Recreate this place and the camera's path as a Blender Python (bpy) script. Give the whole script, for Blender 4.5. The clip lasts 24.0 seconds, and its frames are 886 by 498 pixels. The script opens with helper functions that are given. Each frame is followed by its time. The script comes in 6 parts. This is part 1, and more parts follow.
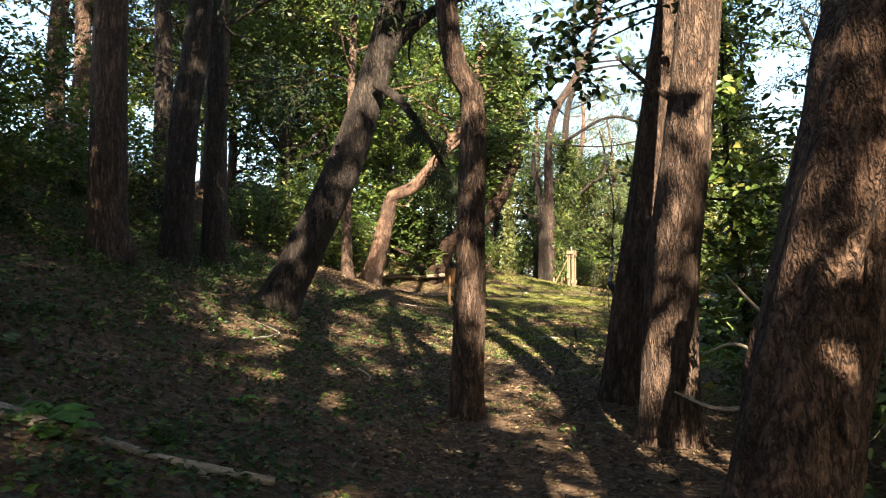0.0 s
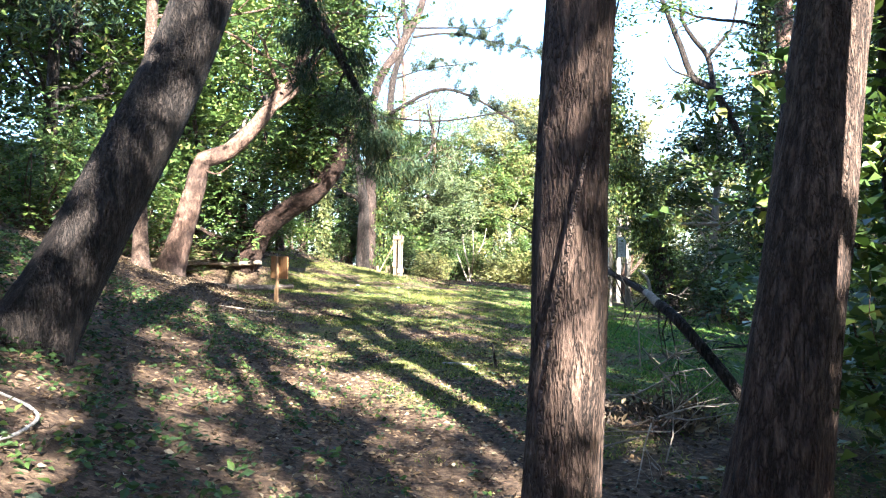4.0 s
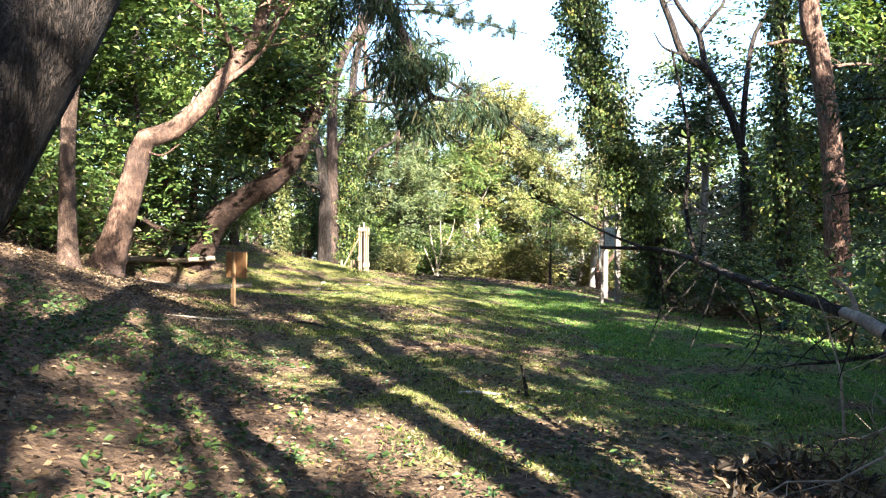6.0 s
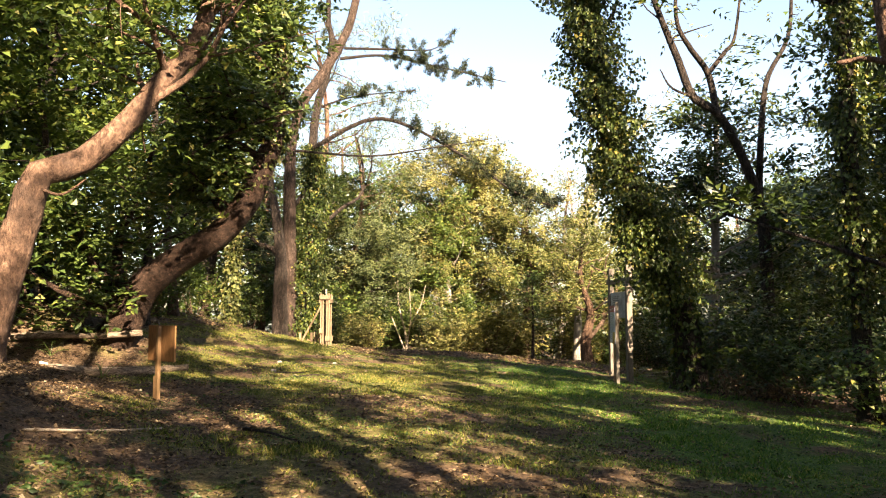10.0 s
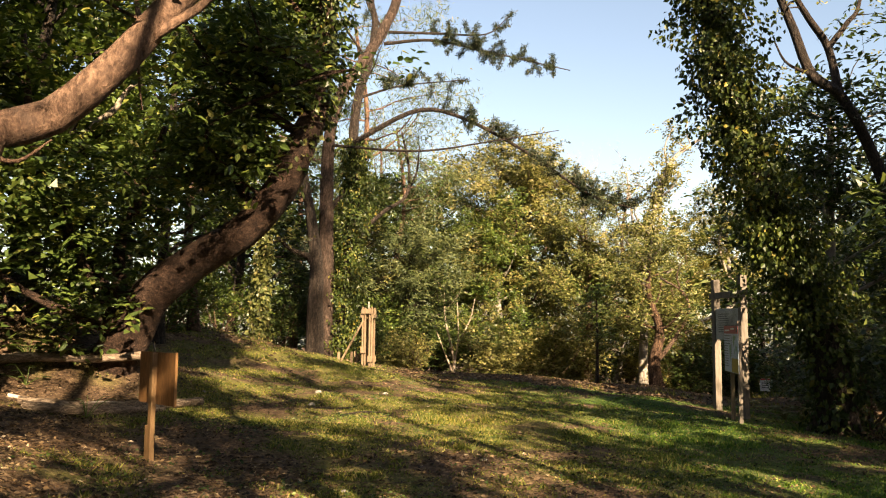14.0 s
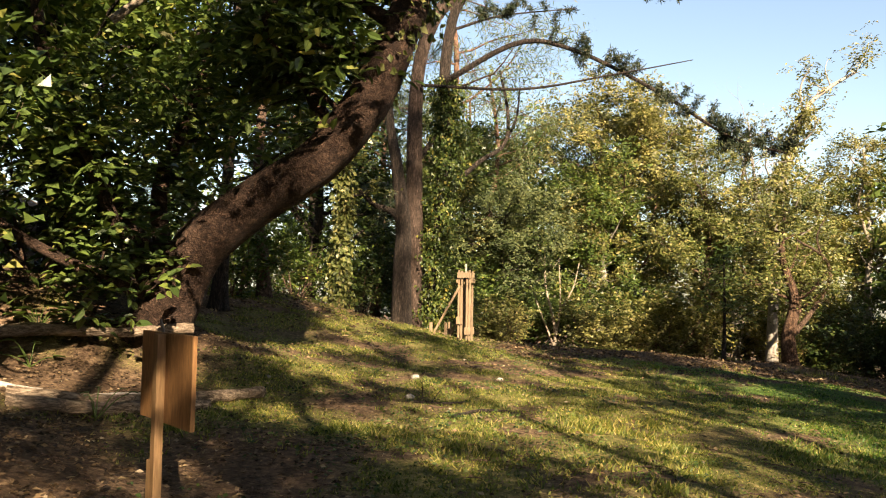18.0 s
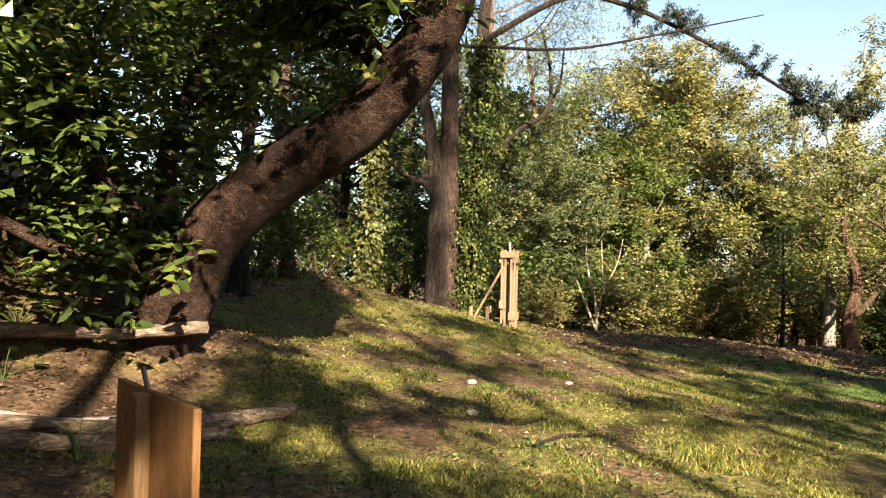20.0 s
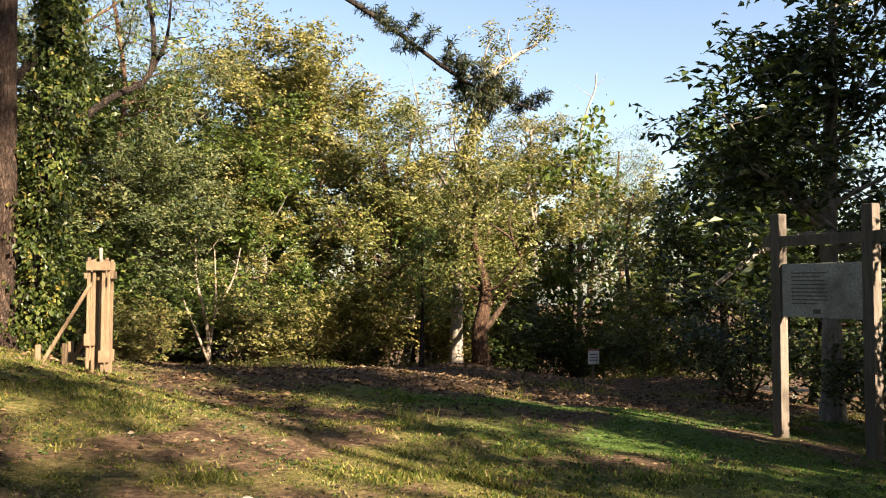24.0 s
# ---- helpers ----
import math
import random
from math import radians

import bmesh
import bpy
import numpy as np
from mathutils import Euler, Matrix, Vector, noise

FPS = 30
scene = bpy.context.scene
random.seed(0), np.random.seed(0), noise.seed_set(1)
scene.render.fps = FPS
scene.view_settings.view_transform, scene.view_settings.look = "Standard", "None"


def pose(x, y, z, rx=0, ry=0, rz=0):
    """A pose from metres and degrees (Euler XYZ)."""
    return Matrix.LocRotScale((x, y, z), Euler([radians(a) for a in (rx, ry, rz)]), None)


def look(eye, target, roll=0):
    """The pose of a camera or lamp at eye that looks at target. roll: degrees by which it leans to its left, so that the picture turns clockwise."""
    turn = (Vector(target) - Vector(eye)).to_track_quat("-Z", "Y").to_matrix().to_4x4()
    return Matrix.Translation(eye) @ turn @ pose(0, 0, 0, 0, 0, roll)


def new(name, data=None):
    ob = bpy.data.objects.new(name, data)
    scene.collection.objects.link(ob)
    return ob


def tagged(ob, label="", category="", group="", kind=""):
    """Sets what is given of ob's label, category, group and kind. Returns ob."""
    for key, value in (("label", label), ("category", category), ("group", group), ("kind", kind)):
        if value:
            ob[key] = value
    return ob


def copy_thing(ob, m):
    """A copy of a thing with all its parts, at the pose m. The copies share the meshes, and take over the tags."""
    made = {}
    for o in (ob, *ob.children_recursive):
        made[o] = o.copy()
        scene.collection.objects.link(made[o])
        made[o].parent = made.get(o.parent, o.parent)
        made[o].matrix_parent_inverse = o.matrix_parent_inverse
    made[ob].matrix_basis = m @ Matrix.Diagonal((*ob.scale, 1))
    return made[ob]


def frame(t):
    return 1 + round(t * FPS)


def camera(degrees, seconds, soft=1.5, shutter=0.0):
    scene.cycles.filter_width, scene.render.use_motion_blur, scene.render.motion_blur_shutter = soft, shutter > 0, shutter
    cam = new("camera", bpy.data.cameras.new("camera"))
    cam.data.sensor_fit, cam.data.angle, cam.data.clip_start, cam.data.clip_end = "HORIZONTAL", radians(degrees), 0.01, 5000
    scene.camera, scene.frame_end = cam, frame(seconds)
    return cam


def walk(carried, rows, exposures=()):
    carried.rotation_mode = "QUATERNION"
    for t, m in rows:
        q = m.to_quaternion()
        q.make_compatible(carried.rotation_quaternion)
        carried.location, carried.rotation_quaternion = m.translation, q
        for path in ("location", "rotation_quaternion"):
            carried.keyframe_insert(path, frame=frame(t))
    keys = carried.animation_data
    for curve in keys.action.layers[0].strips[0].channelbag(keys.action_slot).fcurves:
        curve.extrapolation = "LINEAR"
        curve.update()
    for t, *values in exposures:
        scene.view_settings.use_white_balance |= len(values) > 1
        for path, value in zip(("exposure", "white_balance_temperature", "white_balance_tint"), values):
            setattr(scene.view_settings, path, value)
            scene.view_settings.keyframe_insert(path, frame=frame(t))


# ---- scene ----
cam = camera(56.1, 24.0, 1.1)
METRES, EYE, TILT, LEAN, TURN = 24.0, 1.5, 1.5, 0.5, 0.0
ROWS = [
    (0.0, 0.0, 0.0, 0.0, 0.0, 0.0, -0.0),
    (0.5, -0.0124, 0.0191, 0.0012, 0.18, -2.36, -0.7),
    (1.0, -0.0227, 0.0398, 0.0015, 0.29, -2.69, -0.88),
    (1.5, -0.035, 0.0615, 0.0023, -0.93, -3.07, -1.19),
    (2.0, -0.0412, 0.0787, 0.0057, -1.65, -2.65, -1.4),
    (2.5, -0.0415, 0.1096, 0.004, -2.15, 0.05, -1.43),
    (3.0, -0.0413, 0.1337, 0.0038, -6.51, -0.67, -1.42),
    (3.5, -0.0385, 0.1607, 0.0019, -11.73, -0.77, -1.67),
    (5.5, -0.0358, 0.2598, 0.0003, -17.33, -1.73, -1.32),
    (6.0, -0.0348, 0.284, 0.0001, -17.9, -1.51, -1.25),
    (6.5, -0.0318, 0.3034, 0.0004, -18.08, -0.87, -1.22),
    (7.0, -0.028, 0.3223, 0.0003, -18.37, -0.42, -1.12),
    (7.5, -0.0261, 0.3436, 0.0005, -19.02, 0.76, -1.04),
    (8.0, -0.0234, 0.3626, -0.0021, -19.84, 1.28, -1.05),
    (8.5, -0.0237, 0.3787, -0.0034, -20.32, 1.64, -1.07),
    (9.0, -0.0199, 0.3951, -0.0018, -20.52, 2.91, -1.07),
    (9.5, -0.0152, 0.4142, -0.0032, -20.75, 3.26, -0.98),
    (11.5, -0.0056, 0.4987, -0.0037, -21.36, 3.49, -0.99),
    (12.0, -0.0063, 0.513, -0.0033, -19.66, 3.43, -1.03),
    (12.5, -0.0043, 0.5308, -0.0033, -19.33, 3.52, -1.02),
    (13.0, 0.0011, 0.5483, -0.0036, -19.21, 3.73, -0.95),
    (13.5, 0.0026, 0.5643, -0.0026, -18.98, 3.74, -0.98),
    (14.0, 0.0068, 0.5807, -0.0032, -19.02, 4.22, -1.42),
    (14.5, 0.0087, 0.596, -0.0038, -17.9, 4.38, 0.05),
    (15.0, 0.0138, 0.612, -0.005, -17.08, 4.86, -0.84),
    (15.5, 0.0168, 0.6292, -0.0058, -17.71, 4.85, -1.07),
    (16.0, 0.0198, 0.6462, -0.0059, -17.23, 4.59, -1.26),
    (16.5, 0.0216, 0.6644, -0.0061, -16.55, 4.48, -0.87),
    (17.0, 0.0227, 0.6817, -0.0056, -14.63, 3.43, -0.58),
    (17.5, 0.0249, 0.6981, -0.0067, -13.46, 2.23, -2.09),
    (18.0, 0.0229, 0.7216, -0.0072, -13.72, 1.83, -1.83),
    (18.5, 0.0209, 0.7405, -0.0055, -12.44, 0.38, -2.04),
    (20.5, 0.0211, 0.8141, -0.0016, -12.52, -0.28, -2.02),
    (21.0, 0.0263, 0.8299, -0.0025, -18.01, 0.04, -1.92),
    (21.5, 0.0323, 0.8464, -0.003, -24.58, 0.42, -1.67),
    (22.0, 0.0389, 0.866, -0.0041, -32.93, 0.77, -1.57),
    (22.5, 0.0474, 0.8927, -0.0042, -37.25, 0.87, -1.55),
    (23.0, 0.0537, 0.9169, -0.0047, -38.33, 1.29, -1.51),
    (23.5, 0.0604, 0.9469, -0.0053, -39.54, 1.58, -1.5),
    (24.0, 0.0651, 0.9759, -0.0056, -40.59, 1.72, -1.51),
]
EXPOSURES = [(0.0, 3.05, 6500, 8), (1.2, 4.0, 5300, 8), (2.5, 4.12, 5100, 8), (5.5, 3.85, 5300, 8), (7.0, 3.55, 6250, 12), (8.0, 3.34, 6800, 14), (10.5, 2.85, 7600, 15), (12.0, 2.4, 8200, 15), (16.0, 2.35, 7900, 13), (18.5, 2.35, 7300, 12), (20.5, 2.6, 6900, 14), (22.0, 2.52, 6900, 15), (24.0, 2.4, 7000, 15)]
walk(cam, [(t, pose(0, 0, EYE, TILT, LEAN, TURN) @ pose(METRES * x, METRES * y, METRES * z, 90 + pitch, roll, yaw)) for t, x, y, z, yaw, pitch, roll in ROWS], EXPOSURES)

# ---- sky and sun ----
SUN_ELEVATION, SUN_FROM = 29.0, 174.0  # degrees; SUN_FROM: compass bearing of the sun, 0 along +y, clockwise
world = bpy.data.worlds.new("sky")
scene.world = world
world.use_nodes = True
wt = world.node_tree
sky = wt.nodes.new("ShaderNodeTexSky")
sky.sky_type, sky.sun_disc = "NISHITA", False
sky.sun_elevation, sky.sun_rotation = radians(SUN_ELEVATION), radians(SUN_FROM)
sky.air_density, sky.dust_density, sky.ozone_density = 1.0, 1.0, 1.0
wt.nodes["Background"].inputs["Strength"].default_value = 0.052
wt.links.new(sky.outputs["Color"], wt.nodes["Background"].inputs["Color"])
lamp = bpy.data.lights.new("sun", "SUN")
lamp.energy, lamp.angle, lamp.color = 5.0, radians(0.53), (1.0, 0.86, 0.66)
a, e = radians(SUN_FROM), radians(SUN_ELEVATION)
sun_way = Vector((math.sin(a) * math.cos(e), math.cos(a) * math.cos(e), math.sin(e)))
new("sun", lamp).matrix_world = look(sun_way * 100, (0, 0, 0))


# ---- materials ----
def material(name):
    m = bpy.data.materials.new(name)
    m.use_nodes = True
    m.node_tree.nodes.clear()
    return m, m.node_tree.nodes, m.node_tree.links


def ramp(nodes, stops):
    r = nodes.new("ShaderNodeValToRGB")
    while len(r.color_ramp.elements) < len(stops):
        r.color_ramp.elements.new(0.5)
    for el, (p, c) in zip(r.color_ramp.elements, stops):
        el.position, el.color = p, (*c, 1)
    return r


def noise_node(nodes, links, vec, scale, detail=5.0, rough=0.6):
    n = nodes.new("ShaderNodeTexNoise")
    n.inputs["Scale"].default_value, n.inputs["Detail"].default_value, n.inputs["Roughness"].default_value = scale, detail, rough
    links.new(vec, n.inputs["Vector"])
    return n


def mixed(nodes, links, fac, a, b, mode="MIX"):
    n = nodes.new("ShaderNodeMix")
    n.data_type, n.blend_type = "RGBA", mode
    for sock, v in ((n.inputs[0], fac), (n.inputs[6], a), (n.inputs[7], b)):
        if isinstance(v, (int, float)):
            sock.default_value = v
        elif isinstance(v, tuple):
            sock.default_value = (*v, 1)
        else:
            links.new(v, sock)
    return n.outputs[2]


def leaf_material(name, stops, translucent=0.35, rough=0.45):
    m, nodes, links = material(name)
    geo = nodes.new("ShaderNodeNewGeometry")
    r = ramp(nodes, stops)
    links.new(geo.outputs["Random Per Island"], r.inputs[0])
    tex = nodes.new("ShaderNodeTexCoord")
    big = noise_node(nodes, links, tex.outputs["Object"], 0.9, 2.0)
    tint = ramp(nodes, [(0.3, (0.72, 0.78, 0.75)), (0.7, (1.25, 1.15, 0.95))])
    links.new(big.outputs["Fac"], tint.inputs[0])
    col = mixed(nodes, links, 1.0, r.outputs[0], tint.outputs[0], "MULTIPLY")
    bsdf = nodes.new("ShaderNodeBsdfPrincipled")
    bsdf.inputs["Roughness"].default_value = rough
    bsdf.inputs["Specular IOR Level"].default_value = 0.27
    links.new(col, bsdf.inputs["Base Color"])
    tr = nodes.new("ShaderNodeBsdfTranslucent")
    warm = mixed(nodes, links, 1.0, col, (1.15, 1.28, 0.68), "MULTIPLY")
    links.new(warm, tr.inputs["Color"])
    mix = nodes.new("ShaderNodeMixShader")
    mix.inputs[0].default_value = translucent
    links.new(bsdf.outputs[0], mix.inputs[1])
    links.new(tr.outputs[0], mix.inputs[2])
    out = nodes.new("ShaderNodeOutputMaterial")
    links.new(mix.outputs[0], out.inputs["Surface"])
    return m


def surface(name, stops, scale, stretch=(1, 1, 1), bump=0.4, distance=0.02, rough=0.85, fine=40.0, stain=None, metallic=0.0, cracks=0.0):
    """A solid surface: colour by stretched noise at two scales, relief by the same noise."""
    m, nodes, links = material(name)
    tex = nodes.new("ShaderNodeTexCoord")
    mp = nodes.new("ShaderNodeMapping")
    mp.inputs["Scale"].default_value = stretch
    links.new(tex.outputs["Object"], mp.inputs["Vector"])
    n1 = noise_node(nodes, links, mp.outputs[0], scale, 6.0, 0.65)
    n2 = noise_node(nodes, links, mp.outputs[0], fine, 4.0, 0.6)
    n3 = noise_node(nodes, links, tex.outputs["Object"], 1.3, 3.0)
    r = ramp(nodes, stops)
    links.new(n1.outputs["Fac"], r.inputs[0])
    shade = ramp(nodes, [(0.3, (0.6, 0.6, 0.6)), (0.7, (1.25, 1.25, 1.25))])
    links.new(n2.outputs["Fac"], shade.inputs[0])
    col = mixed(nodes, links, 1.0, r.outputs[0], shade.outputs[0], "MULTIPLY")
    if stain:
        spot = ramp(nodes, [(0.48, (0, 0, 0)), (0.66, (1, 1, 1))])
        links.new(n3.outputs["Fac"], spot.inputs[0])
        col = mixed(nodes, links, spot.outputs[0], col, stain)
    crack = None
    if cracks:
        rough_n = noise_node(nodes, links, mp.outputs[0], 3.0, 5.0, 0.7)
        warp = mixed(nodes, links, 0.55, mp.outputs[0], rough_n.outputs["Color"], "ADD")
        vor = nodes.new("ShaderNodeTexVoronoi")
        vor.feature = "DISTANCE_TO_EDGE"
        vor.inputs["Scale"].default_value = cracks
        plate = nodes.new("ShaderNodeMapping")
        plate.inputs["Scale"].default_value = (1.0, 1.0, 1.6)
        links.new(warp, plate.inputs["Vector"])
        links.new(plate.outputs[0], vor.inputs["Vector"])
        crack = ramp(nodes, [(0.0, (0.38, 0.35, 0.33)), (0.09, (0.72, 0.7, 0.68)), (0.3, (1, 1, 1))])
        links.new(vor.outputs["Distance"], crack.inputs[0])
        col = mixed(nodes, links, 1.0, col, crack.outputs[0], "MULTIPLY")
    bsdf = nodes.new("ShaderNodeBsdfPrincipled")
    bsdf.inputs["Roughness"].default_value, bsdf.inputs["Metallic"].default_value = rough, metallic
    bsdf.inputs["Specular IOR Level"].default_value = 0.25
    links.new(col, bsdf.inputs["Base Color"])
    add = nodes.new("ShaderNodeMath")
    add.operation = "MULTIPLY_ADD"
    links.new(n2.outputs["Fac"], add.inputs[0])
    add.inputs[1].default_value = 0.4
    links.new(n1.outputs["Fac"], add.inputs[2])
    high = add.outputs[0]
    if crack:
        deep = nodes.new("ShaderNodeMath")
        deep.operation = "ADD"
        links.new(crack.outputs[0], deep.inputs[0])
        links.new(high, deep.inputs[1])
        high = deep.outputs[0]
    b = nodes.new("ShaderNodeBump")
    b.inputs["Strength"].default_value, b.inputs["Distance"].default_value = bump, distance
    links.new(high, b.inputs["Height"])
    links.new(b.outputs[0], bsdf.inputs["Normal"])
    out = nodes.new("ShaderNodeOutputMaterial")
    links.new(bsdf.outputs[0], out.inputs["Surface"])
    return m


BARK_RED = surface("cedar_bark", [(0.3, (0.045, 0.028, 0.019)), (0.5, (0.1, 0.062, 0.043)), (0.72, (0.19, 0.122, 0.083))], 9.0, (2.0, 2.0, 0.42), 1.0, 0.05, cracks=7.5)
BARK_DARK = surface("dark_bark", [(0.3, (0.015, 0.011, 0.009)), (0.52, (0.048, 0.035, 0.027)), (0.75, (0.11, 0.08, 0.062))], 10.0, (1.8, 1.8, 0.45), 1.0, 0.05, cracks=8.5)
BARK_TAN = surface("tan_bark", [(0.25, (0.055, 0.034, 0.024)), (0.5, (0.17, 0.107, 0.075)), (0.8, (0.29, 0.2, 0.145))], 14.0, (1.3, 1.3, 0.8), 1.0, 0.035, stain=(0.075, 0.05, 0.037), cracks=15.0)
BARK_BENT = surface("red_brown_flaking_bark", [(0.25, (0.028, 0.015, 0.01)), (0.45, (0.1, 0.057, 0.038)), (0.62, (0.19, 0.115, 0.078)), (0.8, (0.27, 0.175, 0.122))], 13.0, (1.4, 1.4, 0.7), 1.0, 0.045, stain=(0.05, 0.032, 0.024))
BARK_GREY = surface("grey_bark", [(0.25, (0.12, 0.1, 0.085)), (0.55, (0.26, 0.23, 0.2)), (0.8, (0.42, 0.39, 0.34))], 8.0, (1.8, 1.8, 0.5), 0.5, 0.015)
BARK_PINE = surface("pine_bark", [(0.25, (0.045, 0.028, 0.02)), (0.5, (0.17, 0.098, 0.068)), (0.8, (0.31, 0.2, 0.145))], 11.0, (1.5, 1.5, 0.5), 0.9, 0.025, cracks=8.0)
DEADWOOD = surface("bleached_deadwood", [(0.25, (0.12, 0.095, 0.07)), (0.55, (0.27, 0.22, 0.17)), (0.85, (0.42, 0.36, 0.29))], 9.0, (0.6, 2, 2), 0.5, 0.01)
LEAF_GREEN = leaf_material("green_leaves", [(0.0, (0.03, 0.052, 0.016)), (0.5, (0.062, 0.098, 0.026)), (0.9, (0.115, 0.15, 0.04)), (1.0, (0.22, 0.2, 0.06))], 0.28, 0.36)
# Paler, yellower leaf colour, given mostly to the plants that stand in the sun.
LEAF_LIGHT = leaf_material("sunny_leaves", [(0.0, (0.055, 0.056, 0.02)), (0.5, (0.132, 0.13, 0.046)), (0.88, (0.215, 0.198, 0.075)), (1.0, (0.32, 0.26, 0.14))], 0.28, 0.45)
LEAF_TEAL = leaf_material("blue_green_leaves", [(0.0, (0.03, 0.045, 0.02)), (0.6, (0.078, 0.098, 0.044)), (1.0, (0.16, 0.17, 0.075))], 0.25, 0.5)
LEAF_DARK = leaf_material("glossy_dark_leaves", [(0.0, (0.014, 0.027, 0.009)), (0.6, (0.034, 0.055, 0.016)), (1.0, (0.09, 0.11, 0.032))], 0.2, 0.38)
LEAF_YELLOW = leaf_material("yellowing_leaves", [(0.0, (0.045, 0.06, 0.02)), (0.5, (0.105, 0.122, 0.042)), (0.9, (0.18, 0.178, 0.068)), (1.0, (0.27, 0.225, 0.11))], 0.27, 0.42)
IVY = leaf_material("ivy_leaves", [(0.0, (0.02, 0.036, 0.01)), (0.6, (0.048, 0.07, 0.018)), (0.9, (0.1, 0.12, 0.032)), (1.0, (0.2, 0.16, 0.04))], 0.22, 0.4)
NEEDLE_DARK = leaf_material("dark_conifer_sprays", [(0.0, (0.012, 0.025, 0.012)), (0.7, (0.03, 0.05, 0.02)), (1.0, (0.08, 0.075, 0.03))], 0.2, 0.6)
NEEDLE_PINE = leaf_material("pine_needles", [(0.0, (0.012, 0.022, 0.012)), (0.7, (0.03, 0.044, 0.024)), (1.0, (0.075, 0.065, 0.035))], 0.15, 0.5)
NEEDLE_PALE = leaf_material("pale_pine_needles", [(0.0, (0.05, 0.075, 0.035)), (0.7, (0.11, 0.14, 0.07)), (1.0, (0.2, 0.18, 0.09))], 0.25, 0.5)
HERB = leaf_material("ground_herb_leaves", [(0.0, (0.018, 0.035, 0.012)), (0.6, (0.04, 0.07, 0.02)), (1.0, (0.1, 0.14, 0.035))], 0.25, 0.5)
LITTER = leaf_material("dead_leaf_litter", [(0.0, (0.018, 0.012, 0.009)), (0.35, (0.05, 0.032, 0.02)), (0.7, (0.13, 0.085, 0.052)), (0.95, (0.21, 0.15, 0.095)), (1.0, (0.32, 0.26, 0.2))], 0.1, 0.7)
GRASS = leaf_material("grass_blades", [(0.0, (0.04, 0.062, 0.014)), (0.5, (0.115, 0.14, 0.03)), (0.8, (0.21, 0.205, 0.06)), (1.0, (0.36, 0.29, 0.13))], 0.4, 0.55)
LEAF_FRESH = leaf_material("fresh_green_leaves", [(0.0, (0.055, 0.13, 0.02)), (0.6, (0.09, 0.19, 0.03)), (1.0, (0.14, 0.25, 0.045))], 0.35, 0.45)
BARK_BROWN = surface("dark_brown_plated_bark", [(0.3, (0.028, 0.019, 0.015)), (0.52, (0.08, 0.053, 0.04)), (0.75, (0.16, 0.108, 0.084))], 9.0, (1.6, 1.6, 0.5), 1.0, 0.04, cracks=8.0)
GRASS_LUSH = leaf_material("lush_grass_blades", [(0.0, (0.025, 0.07, 0.012)), (0.5, (0.065, 0.145, 0.022)), (0.84, (0.14, 0.21, 0.04)), (1.0, (0.34, 0.32, 0.12))], 0.4, 0.5)
LOG_WOOD = surface("weathered_log_wood", [(0.25, (0.09, 0.068, 0.05)), (0.55, (0.27, 0.205, 0.15)), (0.8, (0.44, 0.35, 0.27))], 9.0, (0.5, 2.2, 2.2), 0.8, 0.02, cracks=7.0)
BARK_ORANGE = surface("peeling_orange_bark", [(0.25, (0.03, 0.018, 0.012)), (0.5, (0.12, 0.068, 0.043)), (0.78, (0.25, 0.155, 0.1))], 10.0, (1.3, 1.3, 0.55), 1.0, 0.05, cracks=8.0)
BARK_FLAKY = surface("flaky_brown_bark", [(0.25, (0.014, 0.008, 0.006)), (0.5, (0.066, 0.037, 0.025)), (0.8, (0.19, 0.115, 0.078))], 13.0, (1, 1, 1), 1.0, 0.03, cracks=16.0)
WOOD_NEW = surface("pale_new_timber", [(0.25, (0.11, 0.074, 0.045)), (0.5, (0.2, 0.14, 0.088)), (0.75, (0.27, 0.195, 0.125))], 7.0, (3, 3, 0.25), 0.35, 0.006, 0.75, stain=(0.1, 0.075, 0.052))
WOOD_STAKE = surface("orange_brown_stake", [(0.3, (0.17, 0.095, 0.045)), (0.7, (0.29, 0.175, 0.085))], 6.0, (3, 3, 0.2), 0.2, 0.005, 0.7)
WOOD_BROWN = surface("brown_stained_board", [(0.3, (0.19, 0.092, 0.036)), (0.7, (0.29, 0.15, 0.062))], 5.0, (3, 3, 0.3), 0.15, 0.004, 0.6)
WOOD_GREY = surface("weathered_grey_timber", [(0.25, (0.085, 0.07, 0.056)), (0.7, (0.2, 0.17, 0.14))], 6.0, (3, 3, 0.25), 0.3, 0.006, 0.85)
PANEL_GREY = surface("faded_notice_panel", [(0.3, (0.34, 0.34, 0.31)), (0.7, (0.46, 0.45, 0.42))], 3.0, (1, 1, 1), 0.1, 0.003, 0.7, stain=(0.16, 0.15, 0.13))
INK = surface("faded_dark_ink", [(0.3, (0.1, 0.1, 0.095)), (0.7, (0.16, 0.16, 0.15))], 9.0, bump=0.02, distance=0.001)
PRINT_RED = surface("faded_red_print", [(0.3, (0.34, 0.06, 0.05)), (0.7, (0.42, 0.09, 0.075))], 5.0, bump=0.02, distance=0.001, rough=0.5)
PRINT_BLUE = surface("pale_blue_print", [(0.3, (0.42, 0.47, 0.55)), (0.7, (0.5, 0.55, 0.62))], 4.0, bump=0.02, distance=0.001, rough=0.5)
PRINT_OCHRE = surface("ochre_print", [(0.3, (0.36, 0.24, 0.03)), (0.7, (0.44, 0.3, 0.05))], 4.0, bump=0.02, distance=0.001, rough=0.5)
